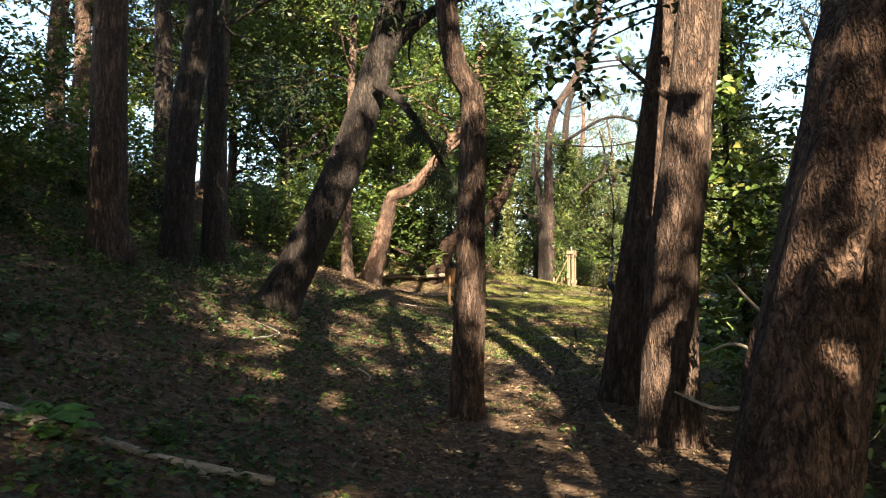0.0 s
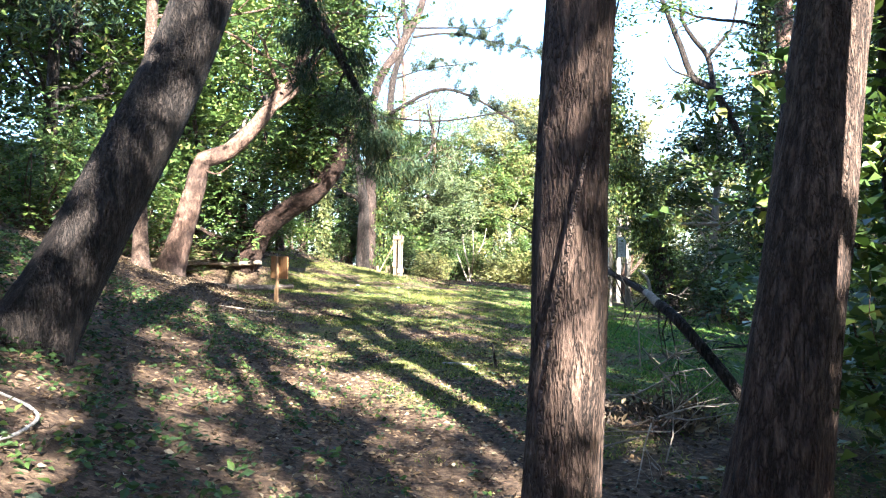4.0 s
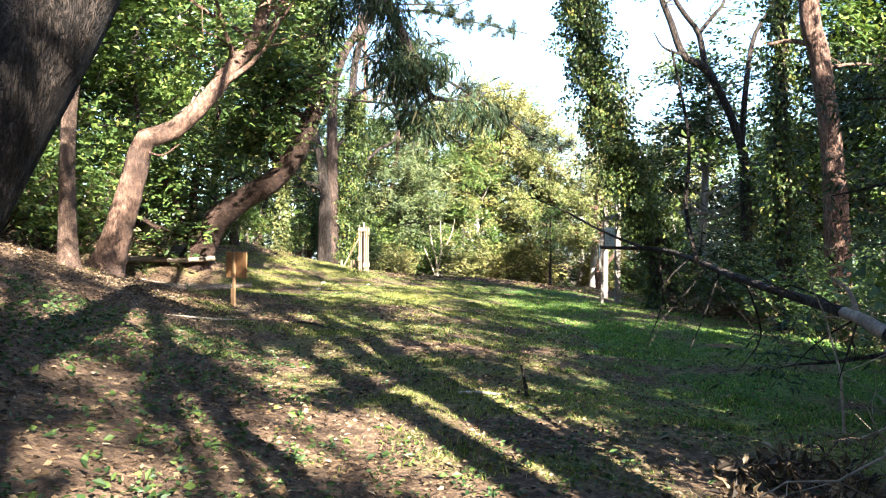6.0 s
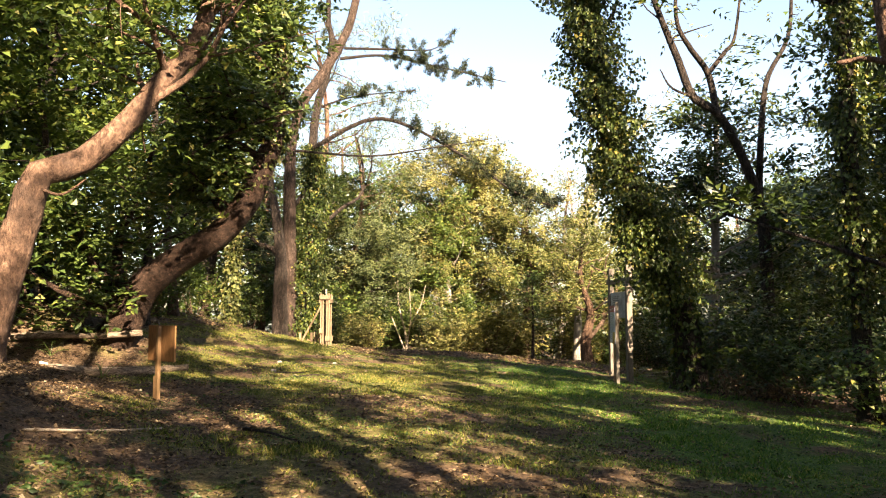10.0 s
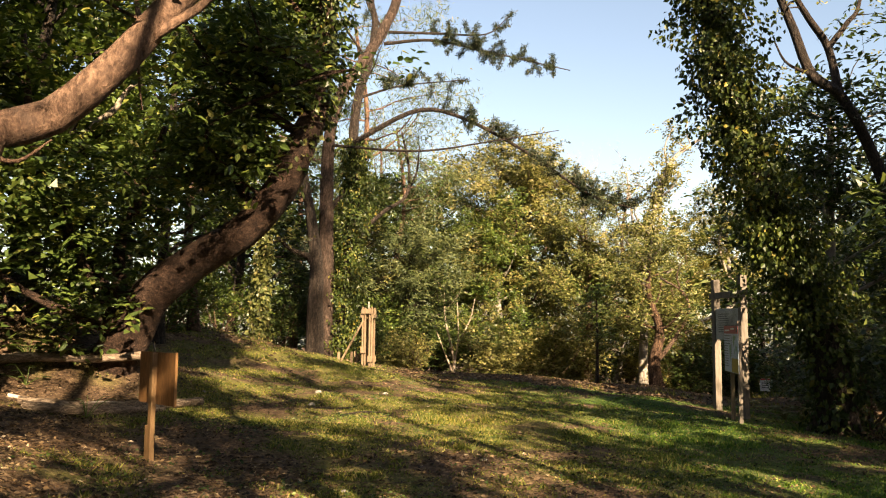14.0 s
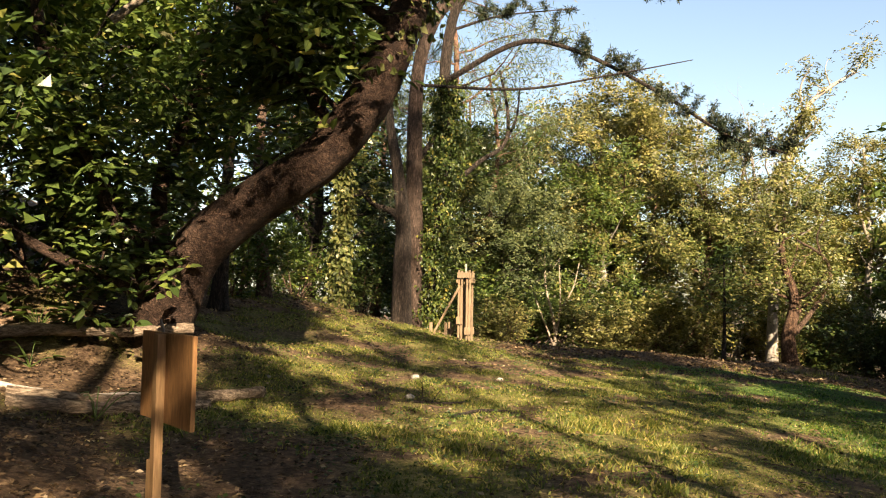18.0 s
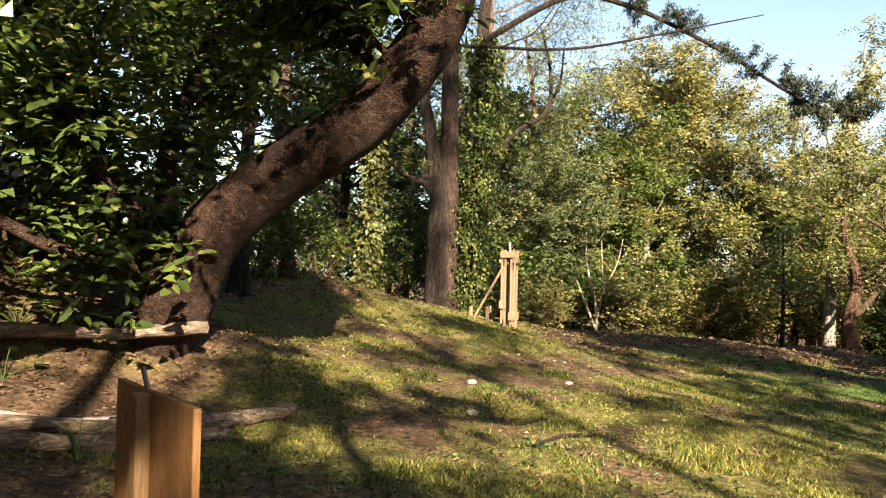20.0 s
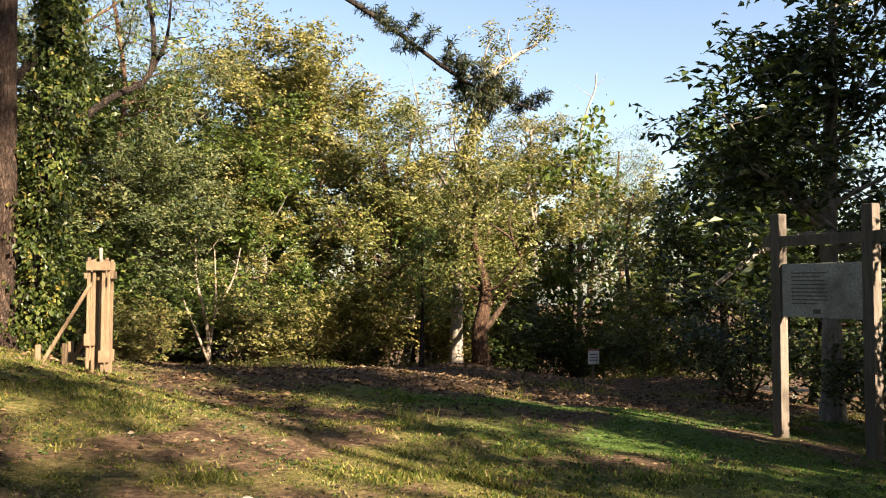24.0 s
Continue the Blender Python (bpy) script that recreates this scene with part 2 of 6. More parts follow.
PRINT_GREEN = surface("green_print", [(0.3, (0.16, 0.27, 0.15)), (0.7, (0.24, 0.36, 0.2))], 8.0, bump=0.02, distance=0.001, rough=0.5)
WHITE_PRINT = surface("white_sign_face", [(0.3, (0.6, 0.6, 0.57)), (0.7, (0.75, 0.75, 0.72))], 4.0, bump=0.02, distance=0.001, rough=0.5)
ROPE = surface("hemp_tie", [(0.3, (0.1, 0.07, 0.04)), (0.7, (0.2, 0.14, 0.08))], 30.0, bump=0.4, distance=0.005)
STONE = surface("pale_stone", [(0.3, (0.16, 0.145, 0.125)), (0.7, (0.3, 0.275, 0.24))], 8.0, bump=0.4, distance=0.01)


def ground_material():
    m, nodes, links = material("forest_floor_and_grass")
    tex = nodes.new("ShaderNodeTexCoord")
    att = nodes.new("ShaderNodeAttribute")
    att.attribute_name = "grassy"
    n1 = noise_node(nodes, links, tex.outputs["Object"], 0.7, 6.0, 0.65)
    n2 = noise_node(nodes, links, tex.outputs["Object"], 14.0, 5.0, 0.7)
    n3 = noise_node(nodes, links, tex.outputs["Object"], 55.0, 4.0, 0.7)
    soil = ramp(nodes, [(0.25, (0.02, 0.013, 0.009)), (0.5, (0.085, 0.054, 0.034)), (0.75, (0.22, 0.148, 0.092))])
    links.new(n2.outputs["Fac"], soil.inputs[0])
    turf = ramp(nodes, [(0.25, (0.03, 0.038, 0.01)), (0.5, (0.11, 0.1, 0.032)), (0.75, (0.26, 0.195, 0.09))])
    links.new(n2.outputs["Fac"], turf.inputs[0])
    add = nodes.new("ShaderNodeMath")
    add.operation = "ADD"
    links.new(att.outputs["Fac"], add.inputs[0])
    links.new(n3.outputs["Fac"], add.inputs[1])
    edge = ramp(nodes, [(0.3, (0, 0, 0)), (0.62, (1, 1, 1))])
    half = nodes.new("ShaderNodeMath")
    half.operation = "MULTIPLY"
    half.inputs[1].default_value = 0.5
    links.new(add.outputs[0], half.inputs[0])
    links.new(half.outputs[0], edge.inputs[0])
    lush = nodes.new("ShaderNodeAttribute")
    lush.attribute_name = "lush"
    green = ramp(nodes, [(0.25, (0.018, 0.036, 0.008)), (0.5, (0.055, 0.1, 0.02)), (0.75, (0.15, 0.17, 0.05))])
    links.new(n2.outputs["Fac"], green.inputs[0])
    sward = mixed(nodes, links, lush.outputs["Fac"], turf.outputs[0], green.outputs[0])
    col = mixed(nodes, links, edge.outputs[0], soil.outputs[0], sward)
    fine = ramp(nodes, [(0.3, (0.55, 0.55, 0.55)), (0.7, (1.35, 1.35, 1.35))])
    links.new(n3.outputs["Fac"], fine.inputs[0])
    col = mixed(nodes, links, 1.0, col, fine.outputs[0], "MULTIPLY")
    bsdf = nodes.new("ShaderNodeBsdfPrincipled")
    bsdf.inputs["Roughness"].default_value = 0.95
    bsdf.inputs["Specular IOR Level"].default_value = 0.1
    links.new(col, bsdf.inputs["Base Color"])
    b = nodes.new("ShaderNodeBump")
    b.inputs["Strength"].default_value, b.inputs["Distance"].default_value = 0.8, 0.04
    links.new(n2.outputs["Fac"], b.inputs["Height"])
    links.new(b.outputs[0], bsdf.inputs["Normal"])
    out = nodes.new("ShaderNodeOutputMaterial")
    links.new(bsdf.outputs[0], out.inputs["Surface"])
    return m


# ---- the lie of the land ----
def smooth(v, lo, hi):
    s = np.clip((v - lo) / (hi - lo), 0.0, 1.0)
    return s * s * (3 - 2 * s)


def height(x, y):
    """Ground height: a clearing that climbs gently, a bank to its west, a fall to the east and past the crest."""
    x, y = np.asarray(x, float), np.asarray(y, float)
    z = 0.028 * np.clip(y, -40, 36)
    d = np.clip(0.3 - x - 1.1 * np.exp(-((y - 25.3) / 2.2) ** 2), 0, None)
    z = z + 0.2 * np.minimum(d, 6.5) + 0.035 * np.minimum(d, 6.5) ** 2 + 1.2 * (1 - np.exp(-np.clip(d - 6.5, 0, 3) / 1.8)) - 0.22 * np.clip(d - 9.0, 0, 30)
    z = z - 0.06 * np.clip(x - 1.0, 0, 45) - 0.05 * np.clip(x - 11.0, 0, 35)
    z = z + 0.8 * smooth(y, 27, 37) * (1 - smooth(x, 0.5, 6.5)) + 0.14 * smooth(y, 26.0, 29.5) * (1 - smooth(y, 30, 35)) * (1 - smooth(x, -1.5, 3.0)) + 0.55 * np.exp(-((x + 1.2) / 1.8) ** 2 - ((y - 28.0) / 1.4) ** 2)
    p = np.clip(y - 34, 0, 90)
    z = z - 0.007 * np.minimum(p, 8) ** 2 * smooth(x, 5, 9) - 0.2 * np.clip(p - 16, 0, None)
    z = z + 0.35 * np.exp(-((x - 17) / 3) ** 2 - ((y - 40.5) / 2.5) ** 2) + 0.35 * np.exp(-((x - 19.2) / 1.6) ** 2 - ((y - 34.8) / 1.6) ** 2) - 0.3 * np.exp(-((x - 16.2) / 2) ** 2 - ((y - 35.4) / 1.8) ** 2)
    z = z + 0.05 * np.sin(0.9 * x + 0.5 * y) * np.sin(0.7 * y - 0.4 * x) + 0.02 * np.sin(2.3 * x + 1.1) * np.sin(2.1 * y)
    return z


def gz(x, y):
    return float(height(x, y))


PATCH = np.random.default_rng(5).uniform(0, 1, (64, 64))


def patchy(x, y, cell):
    """Smooth random patches of about that many metres."""
    u, v = np.asarray(x, float) / cell + 300.3, np.asarray(y, float) / cell + 300.7
    i, j = np.floor(u).astype(int), np.floor(v).astype(int)
    f, g = u - i, v - j
    f, g = f * f * (3 - 2 * f), g * g * (3 - 2 * g)
    n = lambda p, q: PATCH[p % 64, q % 64]
    return (n(i, j) * (1 - f) + n(i + 1, j) * f) * (1 - g) + (n(i, j + 1) * (1 - f) + n(i + 1, j + 1) * f) * g


def grassy(x, y):
    """How much turf there is, from 0 (bare litter) to 1 (full grass)."""
    x, y = np.asarray(x, float), np.asarray(y, float)
    g = smooth(x + 0.12 * (y - 12), -1.6, 3.0) * smooth(y, 4.5, 12) * (1 - smooth(y - np.interp(x, [5, 7, 9, 10.5, 13], [37.8, 36.2, 33.0, 31.0, 30.2]), -0.5, 1.2)) * (1 - smooth(x - 0.45 * (y - 12), 6.5, 9.0))
    g = g * (1 - 0.35 * smooth(y, 22, 26) * (1 - smooth(x - 0.12 * (y - 27), -2.4, 1.6))) * (1 - 0.75 * np.exp(-((x - 6.0) ** 2 + (y - 34.6) ** 2) / 1.2))
    n = 0.42 * patchy(x, y, 1.1) + 0.36 * patchy(x + 40, y, 0.45) + 0.22 * patchy(x, y + 30, 0.18)
    return np.clip(g * (1.2 + 0.28 * smooth(x, 1.5, 4.5) * (1 - smooth(y, 25, 31))) + (n - 0.5) * 3.4 - 0.63, 0, 1) * (g > 0.02)


def lushness(x, y):
    """Where the greener sward lies: the clearing's lower side."""
    x, y = np.asarray(x, float), np.asarray(y, float)
    return np.clip(smooth(x - 2.6 - 0.27 * (y - 14), -0.6, 2.4) * smooth(y, 9, 15) * (0.55 + 0.9 * patchy(x, y + 50, 1.6)), 0, 1)


# ---- building helpers ----
def mesh_from(name, verts, faces, mat, smooth_shade=False):
    verts, faces = np.asarray(verts, np.float32), np.asarray(faces, np.int32)
    me = bpy.data.meshes.new(name)
    k = faces.shape[1]
    me.vertices.add(len(verts))
    me.vertices.foreach_set("co", verts.ravel())
    me.loops.add(faces.size)
    me.loops.foreach_set("vertex_index", faces.ravel())
    me.polygons.add(len(faces))
    me.polygons.foreach_set("loop_start", np.arange(0, faces.size, k, dtype=np.int32))
    me.polygons.foreach_set("use_smooth", np.full(len(faces), smooth_shade))
    me.update(calc_edges=True)
    me.materials.append(mat)
    return me


def joined(pieces):
    vs, fs, n = [], [], 0
    for v, f in pieces:
        vs.append(v)
        fs.append(f + n)
        n += len(v)
    return np.concatenate(vs), np.concatenate(fs)


def thing(name, label, category, at=(0, 0, 0), group="", kind=""):
    ob = new(name)
    ob.location = at
    ob.empty_display_size = 0.2
    return tagged(ob, label, category, group, kind)


def child(name, me, parent, label="", kind=""):
    ob = new(name, me)
    ob.parent = parent
    return tagged(ob, label, "", "", kind)


def part(name, bm, mat, parent, label=""):
    me = bpy.data.meshes.new(name)
    bm.to_mesh(me)
    bm.free()
    me.materials.append(mat)
    return child(name, me, parent, label)


def spline(points, n):
    """n points on a smooth curve through the given ones."""
    p = np.asarray(points, float)
    if len(p) < 3:
        return p[0] + (p[-1] - p[0]) * np.linspace(0, 1, n)[:, None]
    p = np.vstack([2 * p[0] - p[1], p, 2 * p[-1] - p[-2]])
    u = np.linspace(0, len(p) - 3 - 1e-6, n)
    i = u.astype(int)
    f = (u - i)[:, None]
    a, b, c, d = p[i], p[i + 1], p[i + 2], p[i + 3]
    return 0.5 * (2 * b + (c - a) * f + (2 * a - 5 * b + 4 * c - d) * f ** 2 + (3 * b - a - 3 * c + d) * f ** 3)


def tube(points, radii, sides=8, ridge=0.0, rng=None, cap=True):
    """A tapering limb round a line of points; ridge roughens it like bark."""
    p = np.asarray(points, float)
    r = np.asarray(radii, float)
    n = len(p)
    tang = np.gradient(p, axis=0)
    tang /= np.linalg.norm(tang, axis=1)[:, None] + 1e-9
    ref = np.array([1.0, 0, 0]) if abs(tang[0][0]) < 0.8 else np.array([0, 1.0, 0])
    us = []
    u = ref
    for t in tang:
        u = u - t * np.dot(u, t)
        u = u / (np.linalg.norm(u) + 1e-9)
        us.append(u)
    us = np.array(us)
    ws = np.cross(tang, us)
    ang = np.linspace(0, 2 * np.pi, sides, endpoint=False)
    rad = np.repeat(r[:, None], sides, 1)
    if ridge > 0 and rng is not None:
        ph = rng.uniform(0, 6.28, 8)
        l = np.linspace(0, 1, n)[:, None] * 9
        k = ang[None]
        w = (np.sin(3 * k + ph[0] + 0.7 * np.sin(l + ph[1])) * 0.5 + np.sin(7 * k + ph[2] + 1.4 * np.sin(1.7 * l + ph[3])) * 0.6
             + np.sin(11 * k + ph[4] + 2.0 * np.sin(2.3 * l)) * 0.5 + rng.normal(0, 0.4, (n, sides)))
        rad = rad * (1 + ridge * w)
    v = p[:, None] + us[:, None] * (np.cos(ang)[None, :, None] * rad[:, :, None]) + ws[:, None] * (np.sin(ang)[None, :, None] * rad[:, :, None])
    v = v.reshape(-1, 3)
    i = np.arange(n - 1)[:, None] * sides
    j = np.arange(sides)[None]
    j2 = (j + 1) % sides
    f = np.stack([i + j, i + j2, i + sides + j2, i + sides + j], -1).reshape(-1, 4)
    if cap:
        v = np.vstack([v, p[-1][None] + tang[-1] * r[-1] * 0.3])
        e0 = (n - 1) * sides
        f = np.vstack([f, np.stack([e0 + j[0], e0 + j2[0], np.full(sides, len(v) - 1), np.full(sides, len(v) - 1)], -1)[:0]])
        top = np.stack([e0 + np.arange(0, sides, 2), e0 + np.arange(0, sides, 2) + 1, e0 + (np.arange(0, sides, 2) + 2) % sides, np.full((sides + 1) // 2, len(v) - 1)], -1)
        f = np.vstack([f, top])
    return v, f


def leaves(centres, size, rng, aspect=0.5, normal=None, spread=1.0, droop=0.0, along=None, oval=False, tilt=0.7, plain=False):
    """A slightly folded leaf at each centre: kite-shaped, oval in two halves along its midrib, or (plain) a small three-cornered one."""
    c = np.asarray(centres, float)
    n = len(c)
    d = rng.normal(0, 1, (n, 3)) * spread
    if along is not None:
        d = d * 0.5 + along
    d[:, 2] -= droop
    d /= np.linalg.norm(d, axis=1)[:, None] + 1e-9
    up = rng.normal(0, tilt, (n, 3)) + (np.array([0, 0, 1.0]) if normal is None else normal)
    s = np.cross(d, up)
    s /= np.linalg.norm(s, axis=1)[:, None] + 1e-9
    nn = np.cross(s, d)
    L = size * rng.uniform(0.6, 1.3, (n, 1))
    W = L * aspect * 0.5
    a = c
    if oval:
        half = [c + d * L * u + s * W * w * k + nn * L * (0.1 * w - 0.12 * u * u) for k in (1, -1) for u, w in ((0.28, 0.95), (0.68, 0.8))]
        v = np.stack([a, half[0], half[1], c + d * L - nn * L * 0.12, half[3], half[2]], 1).reshape(-1, 3)
        i = np.arange(n)[:, None] * 6
        return v, np.concatenate([i + np.array([[0, 1, 2, 3]]), i + np.array([[0, 3, 4, 5]])])
    if plain:
        return np.stack([a + s * W * 0.5, c + d * L * 0.55 - s * W * 1.3, c + d * L + s * W * 0.7 - nn * L * 0.1], 1).reshape(-1, 3), np.arange(3 * n).reshape(-1, 3)
    b = c + d * L * 0.45 + s * W + nn * L * 0.08
    t = c + d * L - nn * L * 0.1
    e3 = c + d * L * 0.45 - s * W + nn * L * 0.08
    v = np.stack([a, b, t, e3], 1).reshape(-1, 3)
    f = np.arange(4 * n).reshape(-1, 4)
    return v, f


def grow(start, way, length, radius, level, rng, limbs, tips, up=0.15, wander=0.35, forks=3):
    """Branches out of branches: collects limbs (line, radii, level) and the places where leaves sit."""
    k = max(3, int(3 + length))
    p = [np.array(start, float)]
    d = np.array(way, float)
    d /= np.linalg.norm(d)
    for _ in range(k):
        d = d + rng.normal(0, wander / 2.2, 3) + np.array([0, 0, up / 3])
        d /= np.linalg.norm(d)
        p.append(p[-1] + d * length / k)
    p = np.array(p)
    rr = np.linspace(radius, radius * 0.35, len(p))
    limbs.append((p, rr, level))
    if level <= 0:
        tips.extend(p[len(p) // 3:])
        return
    tips.append(p[-1])
    for q in range(forks):
        i = int(len(p) * rng.uniform(0.3, 0.98))
        side = rng.normal(0, 1, 3)
        side[2] = side[2] * 0.6 + up
        w = d * 0.6 + side / np.linalg.norm(side)
        grow(p[i], w, length * rng.uniform(0.4, 0.7), rr[i] * 0.6, level - 1, rng, limbs, tips, up, wander, forks)


def camera_lane(y):
    """The x of the camera's path through the clearing at y."""
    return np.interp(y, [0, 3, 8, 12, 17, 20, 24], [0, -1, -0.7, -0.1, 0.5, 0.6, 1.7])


def clear_of_camera(c, at, low=3.1):
    """Which of the places c (relative to at) do not hang into the camera's path."""
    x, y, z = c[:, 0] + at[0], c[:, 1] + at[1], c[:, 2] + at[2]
    return (np.abs(x - camera_lane(y)) > 1.5) | (z - height(x, y) > low) | (y < -1) | (y > 25)


def foliage(name, tips, per_tip, clump, size, mat, rng, aspect=0.5, droop=0.0, flat=0.75, spread=1.0, at=(0, 0, 0), low=3.1, bare=0.0, sprig=0, oval=False, plain=False):
    """Leaves round the twig ends: strewn singly, or, with sprig, in flat sprigs of that many leaves set along a twig."""
    tips = np.asarray(tips)
    k = max(1, sprig)
    c = np.repeat(tips, max(1, per_tip // k), 0)
    off = rng.normal(0, clump / 1.6, c.shape)
    off[:, 2] *= flat
    c = c + off
    c = c[clear_of_camera(c, at, low)]
    if bare:
        c = c[c[:, 2] > bare]
    if not sprig:
        return mesh_from(name, *leaves(c, size, rng, aspect, droop=droop, spread=spread), mat)
    d = rng.normal(0, 1, c.shape) * np.array([1, 1, 0.45]) - np.array([0, 0, 0.5 * droop])
    d /= np.linalg.norm(d, axis=1)[:, None]
    side = np.cross(d, np.array([0, 0, 1.0]) + rng.normal(0, 0.35, c.shape))
    side /= np.linalg.norm(side, axis=1)[:, None] + 1e-9
    up = np.cross(side, d)
    u = np.linspace(0, 1, k)[None, :, None]
    sign = np.where(np.arange(k) % 2, 1.0, -1.0)[None, :, None] * (u < 0.99)
    length = size * (0.32 * k + 0.4)
    p = c[:, None] + d[:, None] * (u - 0.5) * length - up[:, None] * 0.18 * length * u * u
    way = d[:, None] * (0.55 + 0.5 * u) + side[:, None] * sign
    p = p + rng.normal(0, size * 0.12, p.shape)
    return mesh_from(name, *leaves(p.reshape(-1, 3), size, rng, aspect, np.repeat(up * 0.5 + np.array([0.05, -0.5, 0.45]), k, 0), 0.5, droop * 0.35, (way * 1.3).reshape(-1, 3), oval, 0.42, plain), mat)


def trunk_part(parent, line, r0, r1, mat, rng, sides=14, ridge=0.035, flare=1.6, rings=None, name="trunk", label=""):
    n = rings or max(10, int(np.linalg.norm(np.asarray(line[-1]) - np.asarray(line[0])) * 4))
    q = spline(line, 240)
    run = np.concatenate([[0], np.cumsum(np.linalg.norm(np.diff(q, axis=0), axis=1))])
    p = np.stack([np.interp(np.linspace(0, run[-1], n), run, q[:, k]) for k in range(3)], 1)
    u = np.linspace(0, 1, n)
    hgt = np.linalg.norm(p - p[0], axis=1)
    r = r0 + (r1 - r0) * u
    r = r * (1 + (flare - 1) * np.exp(-hgt / 0.35))
    v, f = tube(p, r, sides, ridge, rng)
    if flare > 1.2:
        ang = np.linspace(0, 2 * np.pi, sides, endpoint=False)[None]
        ph = rng.uniform(0, 6.28, 3)
        root = np.exp(-hgt / 0.28)[:, None] * (0.2 * np.sin(3 * ang + ph[0]) + 0.16 * np.sin(5 * ang + ph[1])) + 0.05 * np.sin(2 * ang + ph[2] + 1.3 * hgt[:, None])
        body = v[:n * sides].reshape(n, sides, 3)
        v[:n * sides] = (p[:, None] + (body - p[:, None]) * (1 + root[:, :, None])).reshape(-1, 3)
    return child(name, mesh_from(name, v, f, mat, True), parent, label), p, r


def branch_part(parent, limbs, mat, sides=4, name="branch"):
    return child(name, mesh_from(name, *joined([tube(p, r, sides + 2 * lv, cap=False) for p, r, lv in limbs]), mat, True), parent)


def tree(name, label, at, line, r0, r1, bark, seed, leaf=None, limb_from=0.45, limbs=9, limb_len=3.0, up=0.3, level=1, per_tip=30, clump=0.45,
         size=0.14, aspect=0.5, droop=0.0, sides=14, ridge=0.035, group="", category="tree", forks=3, extra=(), crown_label="", flat=0.75, wander=0.4, leaf_name="crown",
         flare=1.35, side=None, taper=0.45, limb_r=0.4, low=3.1, bsides=4, limb_bark=None, bare=0.0, sprig=6, oval=False, plain=False):
    """A tree: trunk along line (relative to its foot), branches, a crown of single leaves.
    extra: limbs of known course (line, r0, r1, leafy twigs). side: (bearing, spread) in degrees to which the branches keep."""
    rng = np.random.default_rng(seed)
    ob = thing(name, label, category, at, group)
    _, p, r = trunk_part(ob, line, r0, r1, bark, rng, sides, ridge, flare)
    tips = []
    for i in range(limbs):
        k = int(len(p) * (limb_from + (1 - limb_from) * (i + rng.uniform(0, 1)) / max(1, limbs)))
        k = min(k, len(p) - 1)
        az = i * 2.4 + rng.uniform(-0.5, 0.5)
        if side:
            az = radians(side[0] + side[1] * rng.uniform(-1, 1))
        w = np.array([math.cos(az), math.sin(az), up + rng.uniform(-0.2, 0.3)])
        fall = 1.0 - taper * (k / len(p) - limb_from) / max(0.05, 1 - limb_from)
        grown = []
        grow(p[k], w, limb_len * fall * rng.uniform(0.7, 1.2), max(0.012, r[k] * limb_r), level, rng, grown, tips, up * 0.5, wander, forks)
        branch_part(ob, grown, bark, bsides)
    for eline, e0, e1, leafy in extra:
        q = spline(eline, max(8, 4 * len(eline)))
        rr = np.linspace(e0, e1, len(q))
        grown = []
        for j in range(leafy):
            k = int(len(q) * rng.uniform(0.35, 1.0)) - 1
            grow(q[k], rng.normal(0, 1, 3) + np.array([0, 0, 0.2]), limb_len * 0.3, max(0.01, rr[k] * 0.35), 0, rng, grown, tips, 0.1, wander, forks)
        child("limb", mesh_from("limb", *joined([tube(q, rr, max(8, sides - 4), ridge, rng)] + [tube(a, b, 5, cap=False) for a, b, _ in grown]), limb_bark or bark, True), ob)
    if leaf and tips:
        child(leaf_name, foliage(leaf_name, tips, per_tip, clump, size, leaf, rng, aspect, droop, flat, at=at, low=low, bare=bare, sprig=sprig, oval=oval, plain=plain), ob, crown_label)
    return ob, p, r


def ivy_on(parent, p, r, rng, lo, hi, count, thick, size=0.11, mat=None, name="ivy", label=""):
    """Ivy leaves wrapped round a trunk between two fractions of its length."""
    u = rng.uniform(lo, hi, count) * (len(p) - 1)
    i = np.clip(u.astype(int), 0, len(p) - 2)
    f = (u - i)[:, None]
    c = p[i] * (1 - f) + p[i + 1] * f
    t = p[i + 1] - p[i]
    t /= np.linalg.norm(t, axis=1)[:, None]
    o = rng.normal(0, 1, c.shape)
    o -= t * np.sum(o * t, 1)[:, None]
    o /= np.linalg.norm(o, axis=1)[:, None]
    lump = 0.55 + 0.45 * np.sin(u * 1.7 + 3 * np.arctan2(o[:, 1], o[:, 0])) * np.sin(u * 0.6 + 1)
    d = r[i] * 0.8 + thick * rng.uniform(0.05, 1, count) * lump
    c = c + o * d[:, None]
    return child(name, mesh_from(name, *leaves(c, size, rng, 0.75, normal=o, along=o * 0.4 - np.array([0, 0, 0.8])), mat or IVY), parent, label)


def box_bm(sx, sy, sz, at=(0, 0, 0), bevel=0.006, turn=None):
    bm = bmesh.new()
    bmesh.ops.create_cube(bm, size=1.0)
    bmesh.ops.scale(bm, vec=(sx, sy, sz), verts=bm.verts)
    if bevel:
        bmesh.ops.bevel(bm, geom=bm.edges[:], offset=bevel, segments=2, affect="EDGES", profile=0.6)
    m = Matrix.Translation(at) @ (turn or Matrix.Identity(4))
    bmesh.ops.transform(bm, matrix=m, verts=bm.verts)
    return bm


def beam_bm(a, b, w, d, bevel=0.006):
    """A squared timber from a to b."""
    a, b = Vector(a), Vector(b)
    q = (b - a).to_track_quat("Z", "Y").to_matrix().to_4x4()
    return box_bm(w, d, (b - a).length, (a + b) / 2, bevel, q)


